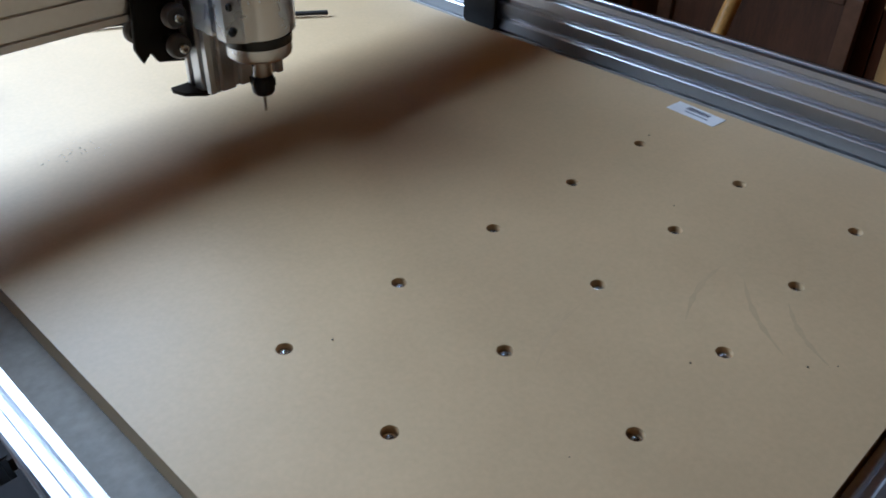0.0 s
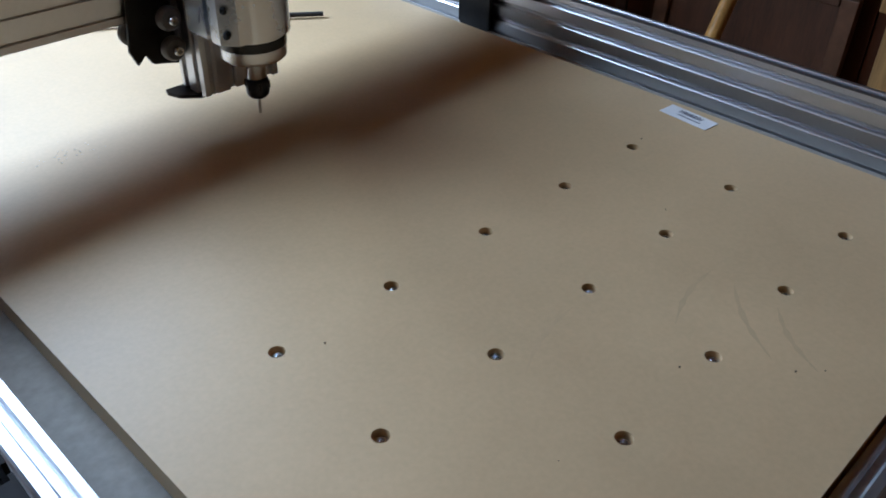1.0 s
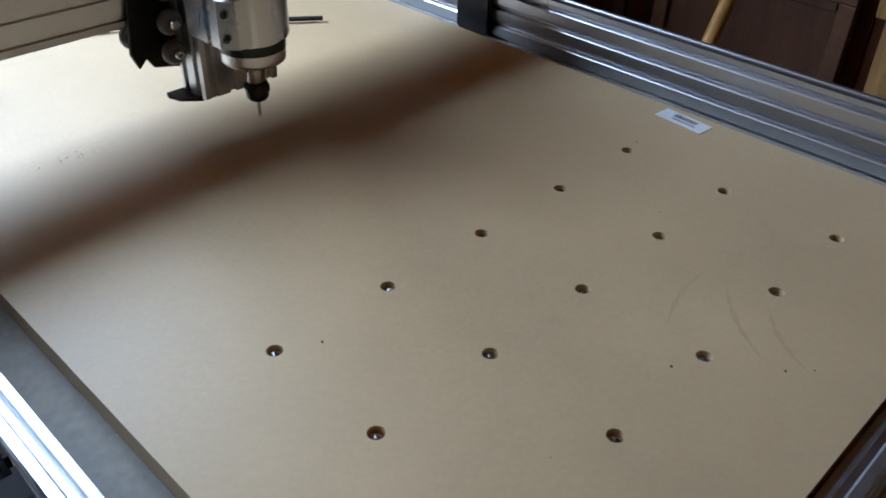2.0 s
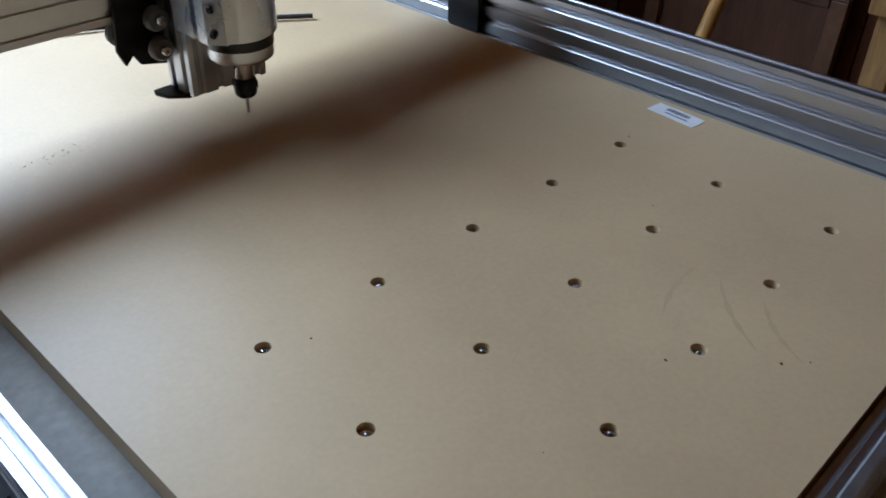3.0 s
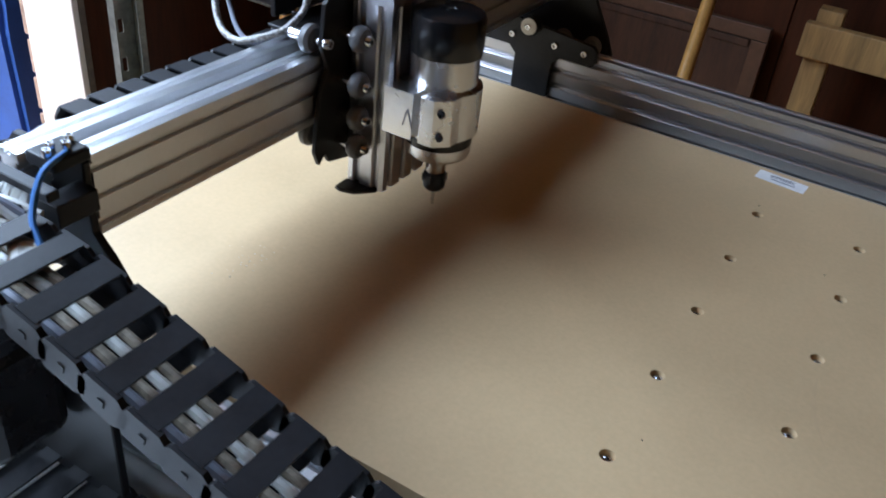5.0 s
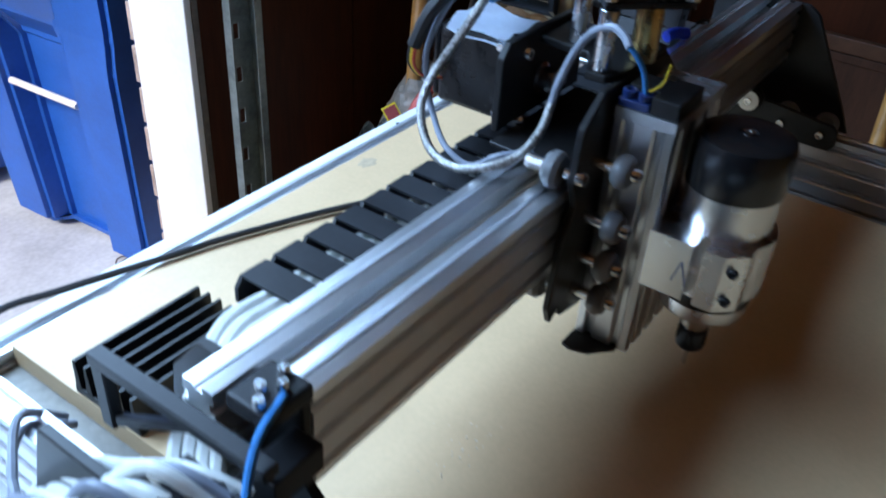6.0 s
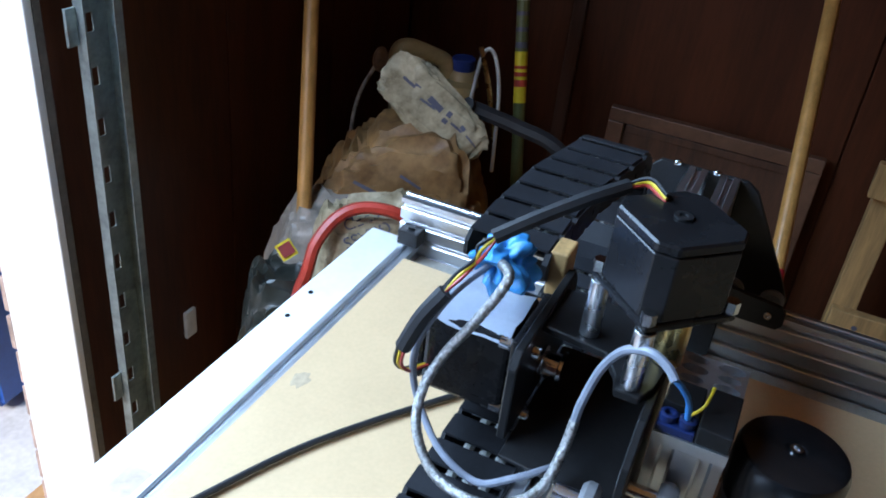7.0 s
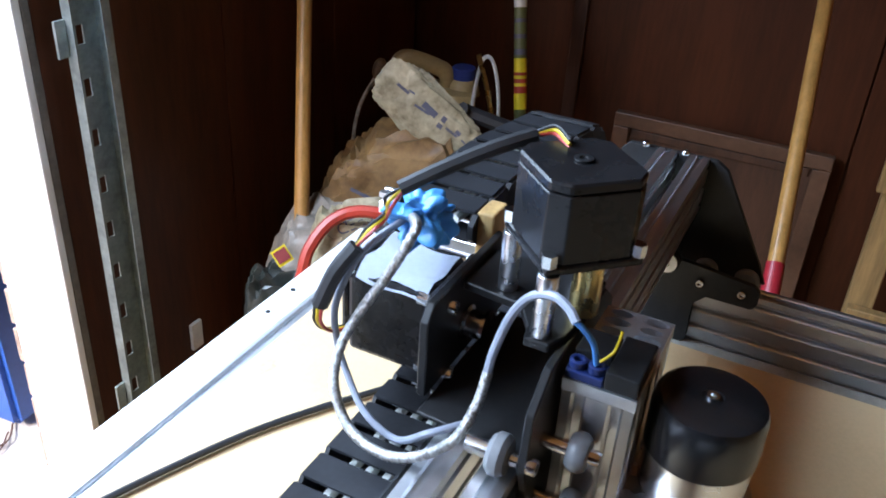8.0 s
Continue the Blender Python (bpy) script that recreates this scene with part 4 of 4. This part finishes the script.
# framed panel that leans on the wall
pan = thing("panel_door", (1.54, 0.44, FLOOR_Z), "old brown wooden cupboard door leaning on the wall", "cupboard door")
LEAN = Matrix.Translation((1.563, 0.44, -0.16)) @ Matrix.Rotation(radians(3), 4, "Y")


def leaned(x0, x1, y0, y1, z0, z1, bevel=0.0):
    bm = box(x0, x1, y0, y1, z0, z1, bevel)
    bmesh.ops.transform(bm, matrix=LEAN, verts=bm.verts)
    return bm


part("sheet", leaned(-0.008, 0.0, -0.195, 0.195, -0.635, -0.025, 0.001), PANEL, pan)
for y0, y1, z0, z1 in ((-0.225, 0.225, -0.03, 0.0), (-0.225, 0.225, -0.64, -0.6), (-0.225, -0.190, -0.599, -0.031), (0.190, 0.225, -0.599, -0.031)):
    part("rail", leaned(-0.022, 0.002, y0, y1, z0, z1, 0.002), material("panel_frame", (0.15, 0.068, 0.037), 0.45, vary=0.25, scale=6, fine=60, bump=0.15), pan)
part("moulding", leaned(-0.013, -0.0085, -0.185, 0.185, -0.052, -0.034, 0.002), PANEL, pan)

# pine trestle
tre = thing("trestle", (1.45, 0.0, FLOOR_Z), "pale pine trestle with a cross rail", "trestle")
part("leg", box(1.43, 1.47, 0.072, 0.122, FLOOR_Z, -0.06, 0.003), PINE, tre)
part("leg", box(1.43, 1.47, -0.62, -0.57, FLOOR_Z, -0.06, 0.003), PINE, tre)
part("cross_rail", box(1.405, 1.429, -0.66, 0.135, -0.155, -0.085, 0.003), PINE, tre)
part("brace", box(1.405, 1.429, -0.62, 0.118, -0.52, -0.40, 0.003), PINE, tre)
part("knot", lathe([(0.006, 0), (0.006, 0.0008)], (1.4048, 0.066, -0.43), 12, axis="x"), INK, tre, "dark knot")


def sack(name, c, size, turn, mat_, label, seed, rough=0.06, tilt=0.0, pinch=0.0, roll=0.0, power=0.5):
    """A slumped bag: a rounded box, creased at two scales."""
    bm = bmesh.new()
    bmesh.ops.create_icosphere(bm, subdivisions=5, radius=1.0)
    off = Vector((seed * 7.3, seed * 3.1, seed * 1.7))
    for v in bm.verts:
        p = v.co.copy()
        q = Vector([math.copysign(abs(a) ** power, a) for a in p])
        if pinch and p.z > 0:
            q.x *= 1 - pinch * p.z
        n1 = noise.noise(p * 1.7 + off)
        n2 = abs(noise.noise(p * 4.5 + off * 2))
        n3 = abs(noise.noise(Vector((p.x * 9, p.y * 9, p.z * 5)) + off))
        q *= 1 + rough * (1.6 * n1 - 1.4 * n2 - 0.6 * n3)
        v.co = Vector((q.x * size[0] / 2, q.y * size[1] / 2, q.z * size[2] / 2))
    bmesh.ops.transform(bm, matrix=Matrix.Translation(c) @ Matrix.Rotation(radians(turn), 4, "Z") @ Matrix.Rotation(radians(tilt), 4, "X") @ Matrix.Rotation(radians(roll), 4, "Y"), verts=bm.verts)
    ob = thing(name, (c[0], c[1], c[2] - size[2] / 2), label, "sack")
    part("bag", bm, mat_, ob, smooth=True)
    return ob



KRAFT = material("brown_kraft_paper", (0.34, 0.185, 0.070), 0.6, vary=0.3, scale=17, fine=90, bump=0.5, second=(0.13, 0.062, 0.024))
WHITE_BAG = material("white_printed_bag", (0.50, 0.415, 0.275), 0.5, vary=0.15, scale=34, fine=110, bump=0.5, second=(0.19, 0.15, 0.085))
GREY_BAG = material("grey_plastic_bag", (0.33, 0.29, 0.25), 0.4, vary=0.2, scale=14, bump=0.4)
BLACK_BAG = material("black_printed_bag", (0.03, 0.035, 0.03), 0.35, vary=0.3, scale=14, bump=0.3)
ps = sack("paper_sack", (1.035, 0.905, -0.440), (0.36, 0.26, 0.72), -62, KRAFT, "large crumpled brown paper sack in the corner", 1, 0.085, 0, 0.22)
sack("paper_sack", (1.27, 1.01, -0.54), (0.34, 0.28, 0.52), -50, KRAFT, "large brown paper sack behind the others", 4, 0.07)
wb = sack("seed_bag", (1.030, 0.862, -0.050), (0.215, 0.055, 0.105), -62, WHITE_BAG, "crumpled white printed bag on the sack", 2, 0.145, -18, 0.0, 42, 0.5)
sack("plastic_bag", (0.888, 0.935, -0.475), (0.32, 0.20, 0.60), -60, GREY_BAG, "crumpled grey plastic bag beside the pole", 3, 0.06, 0, 0.2)
sb = sack("seed_bag", (0.815, 0.850, -0.445), (0.20, 0.15, 0.66), -58, WHITE_BAG, "white grass seed bag inside a red hose", 6, 0.06)
bb = sack("soil_bag", (0.728, 0.955, -0.52), (0.17, 0.16, 0.58), -60, BLACK_BAG, "black bag with a red and yellow label", 8, 0.09, 0, 0.2)


def decal(c, normal, w, h, mat_, parent, name, label, spin=0.0, oval=False):
    n = Vector(normal).normalized()
    m = Matrix.Translation(c) @ n.to_track_quat("Z", "Y").to_matrix().to_4x4() @ Matrix.Rotation(radians(spin), 4, "Z")
    bm = lathe([(1, 0), (1, 0.0012)], (0, 0, 0), 26) if oval else box(-1, 1, -1, 1, 0, 0.0012)
    bmesh.ops.transform(bm, matrix=m @ Matrix.Diagonal((w / 2, h / 2, 1, 1)), verts=bm.verts)
    return part(name, bm, mat_, parent, label)


TOWARD = (-0.80, -0.42, 0.42)
decal((0.715, 0.945, -0.200), TOWARD, 0.026, 0.028, YB, bb, "label_back", "yellow label", 35)
decal((0.7135, 0.944, -0.1985), TOWARD, 0.021, 0.020, material("red_print", (0.26, 0.03, 0.03), 0.5), bb, "label_print", "red label", 35)


from mathutils.bvhtree import BVHTree


def cling(bm, bag, lift=0.0008):
    """Lay a flat print on the bag behind it."""
    base = ORIGIN[bag.name]
    skin = bmesh.new()
    skin.from_mesh(bag.data)
    tree = BVHTree.FromBMesh(skin)
    way = -Vector(TOWARD).normalized()
    for v in bm.verts:
        hit = tree.ray_cast(v.co - way * 0.3 - base, way)
        if hit[0] is not None:
            v.co = hit[0] + base - way * lift
    skin.free()
    return bm


def print_patch(c, w, h, spin, bag, parent, label):
    """A printed patch, w by h metres, that follows the creases of the bag."""
    bm = bmesh.new()
    bmesh.ops.create_grid(bm, x_segments=max(2, int(w / 0.003)), y_segments=max(2, int(h / 0.003)), size=0.5)
    m = Matrix.Translation(c) @ Vector(TOWARD).normalized().to_track_quat("Z", "Y").to_matrix().to_4x4() @ Matrix.Rotation(radians(spin), 4, "Z")
    bmesh.ops.transform(bm, matrix=m @ Matrix.Diagonal((w, h, 1, 1)), verts=bm.verts)
    return part("print", cling(bm, bag), INK, parent, label)


white_skin = [o for o in wb.children if o.name.startswith("bag")][0]
seed_skin = [o for o in sb.children if o.name.startswith("bag")][0]
rp = random.Random(17)
for f, s, w, hh in ((0.10, 0.2, 0.026, 0.005), (0.22, 1.0, 0.012, 0.003), (0.30, -0.8, 0.030, 0.004), (0.42, 0.5, 0.030, 0.011), (0.50, -1.1, 0.010, 0.008), (0.60, 1.0, 0.009, 0.010),
                    (0.66, -0.3, 0.024, 0.004), (0.76, 0.7, 0.010, 0.007), (0.84, -0.4, 0.026, 0.003)):
    mid = Vector((0.972, 0.897, 0.022)).lerp(Vector((1.10, 0.797, -0.135)), f) + Vector((0, 0.004, 0.011)) * s
    print_patch(mid, w, hh, -38 + rp.uniform(-8, 8), white_skin, wb, "unreadable dark print")

kraft_skin = [o for o in ps.children if o.name.startswith("bag")][0]
for c, w, hh, turn in (((0.970, 0.945, -0.200), 0.055, 0.006, -24), ((0.970, 0.900, -0.220), 0.034, 0.005, -20), ((0.970, 0.865, -0.165), 0.042, 0.005, -30), ((0.970, 0.880, -0.190), 0.020, 0.004, -26)):
    print_patch(c, w, hh, turn, kraft_skin, ps, "faded dark print")
txt = bpy.data.curves.new("seed_text", "FONT")
txt.body, txt.size = "GRASS\nSEED", 0.026
txt.align_x, txt.align_y = "CENTER", "CENTER"
tob = bpy.data.objects.new("seed_text", txt)
scene.collection.objects.link(tob)
bpy.context.view_layer.update()
tmesh = bpy.data.meshes.new_from_object(tob)
bpy.data.objects.remove(tob)
tbm = bmesh.new()
tbm.from_mesh(tmesh)
nrm = Vector(TOWARD).normalized()
bmesh.ops.transform(tbm, matrix=Matrix.Translation((0.748, 0.830, -0.138)) @ nrm.to_track_quat("Z", "Y").to_matrix().to_4x4() @ Matrix.Rotation(radians(205), 4, "Z"), verts=tbm.verts)
part("lettering", cling(tbm, seed_skin), INK, sb, "dark printed words")

cable("garden_hose", [(0.70, 0.93, -0.40), (0.684, 0.905, -0.26), (0.688, 0.890, -0.205), (0.708, 0.888, -0.165), (0.742, 0.872, -0.130), (0.770, 0.840, -0.116), (0.792, 0.790, -0.124), (0.82, 0.76, -0.17), (0.84, 0.75, -0.30)],
      0.0095, material("red_hose", (0.55, 0.05, 0.03), 0.4, vary=0.15), "red rubber garden hose looped over the bags")
cable("garden_hose", [(1.055, 0.81, -0.035), (1.07, 0.80, -0.045), (1.09, 0.73, -0.065), (1.10, 0.66, -0.085), (1.11, 0.60, -0.14)], 0.014, RUBBER, "dark grey hose across the sacks")
cable("wire_loop", [(1.28, 0.90, -0.2), (1.285, 0.885, -0.05), (1.285, 0.870, -0.012), (1.283, 0.850, -0.03), (1.27, 0.83, -0.10), (1.26, 0.82, -0.25)], 0.004, WHITE_WIRE, "white wire loop beside the can")
cable("wire_loop", [(1.19, 1.06, -0.06), (1.15, 1.075, -0.12), (1.12, 1.07, -0.20), (1.12, 1.05, -0.30)], 0.004, TAN_WIRE, "white wire hanging behind the sack")

tagged(part("wire_end_cap", ball_mesh((1.195, 1.055, -0.052), 0.020, None, 3, (1.0, 0.7, 1.25)), material("brown_bakelite", (0.16, 0.09, 0.05), 0.4, vary=0.2, scale=50), None, "", smooth=True), "brown rounded cap on the end of the wire", "cap")
cable("copper_rod", [(1.250, 0.872, 0.00), (1.262, 0.850, -0.08), (1.275, 0.828, -0.20)], 0.005, BRASS, "thin dull copper rod beside the can")

# plastic can with a blue cap
can = thing("jerry_can", (1.26, 0.95, -0.28), "beige plastic can with a blue screw cap", "can")
CANM = material("beige_can_plastic", (0.42, 0.295, 0.135), 0.45, vary=0.12, scale=10, bump=0.05)
FACE = Matrix.Translation((1.294, 0.986, -0.010)) @ Matrix.Rotation(radians(-62), 4, "Z")


def can_part(bm):
    bmesh.ops.transform(bm, matrix=FACE, verts=bm.verts)
    return bm


part("body", can_part(box(-0.085, 0.085, -0.055, 0.055, -0.28, -0.085, 0.018)), CANM, can, smooth=True)
part("handle", can_part(tube([(-0.07, 0, -0.10), (-0.075, 0, -0.05), (-0.055, 0, -0.030), (0.0, 0, -0.045), (0.025, 0, -0.06), (0.03, 0, -0.095)], 0.017, 12, 6)), CANM, can, smooth=True)
part("neck", can_part(lathe([(0.036, -0.10), (0.030, -0.075), (0.024, -0.068)], (0.060, 0, 0), 24)), CANM, can, smooth=True)
part("cap", can_part(lathe([(0.0235, -0.0675), (0.0240, -0.066), (0.0240, -0.046), (0.0220, -0.044)], (0.060, 0, 0), 24)), material("blue_cap", (0.02, 0.05, 0.24), 0.4), can, "blue screw cap", smooth=True)

# ---- dust, scuffs and pencil marks on the board ----
rd = random.Random(21)
DUST = material("dark_dust", (0.10, 0.075, 0.05), 0.9)
for k in range(8):
    x, y, r = rd.uniform(-0.05, 0.42), rd.uniform(-0.27, 0.1), rd.uniform(0.0004, 0.0009)
    tagged(part("crumb", ball_mesh((x, y, r * 0.5), r, None, 1, (1.4, 1, 0.5)), DUST, None), "tiny dark crumb on the tan board", "crumb", "crumbs on the board")
SCUFF = material("board_scuff", (0.575, 0.383, 0.220), 0.5, vary=0.03, scale=90, fine=400)
for k, (a, b) in enumerate((((0.10, -0.125), (0.175, -0.105)), ((0.21, -0.165), (0.285, -0.150)), ((0.225, -0.228), (0.280, -0.170)), ((0.235, -0.255), (0.278, -0.205)))):
    d = Vector((b[0] - a[0], b[1] - a[1], 0))
    n = Vector((-d.y, d.x, 0)).normalized()
    bm, rows = bmesh.new(), []
    for q in range(13):
        c = Vector((*a, 0.0001)) + d * (q / 12) + n * 0.005 * math.sin(math.pi * q / 12)
        w = 0.0028 * math.sin(math.pi * (q + 0.4) / 13) * (0.7 + 0.3 * math.sin(q * 2.1))
        rows.append((bm.verts.new(c - n * w), bm.verts.new(c + n * w)))
    for p, q in zip(rows, rows[1:]):
        bm.faces.new((p[0], q[0], q[1], p[1]))
    tagged(part("scuff", bm, SCUFF, None), "faint scuffed line on the tan board", "scuff", "scuffs on the board")
rs = random.Random(8)
shav = bmesh.new()
for k in range(30):
    x, y = 0.02 + rs.gauss(0, 0.018), 0.335 + rs.gauss(0, 0.012)
    ball_mesh((x, y, 0.0004), rs.uniform(0.0003, 0.0008), shav, 1, (1.5, 1, 0.6))
tagged(part("sawdust", shav, material("pale_sawdust", (0.72, 0.60, 0.44), 0.9), None), "pale sawdust crumbs behind the gantry", "sawdust", kind="stuff")

STAIN = material("board_stain", (0.50, 0.36, 0.23), 0.45, vary=0.15, scale=90)
smear = bmesh.new()
ring = [smear.verts.new((0.277 + 0.011 * math.cos(a * 0.3927) * (1 + 0.25 * math.sin(3 * a)), 0.633 + 0.008 * math.sin(a * 0.3927) * (1 + 0.2 * math.cos(2 * a)), 0.00012)) for a in range(16)]
smear.faces.new(ring)
tagged(part("stain", smear, STAIN, None), "faint grey smudge on the tan board", "stain")
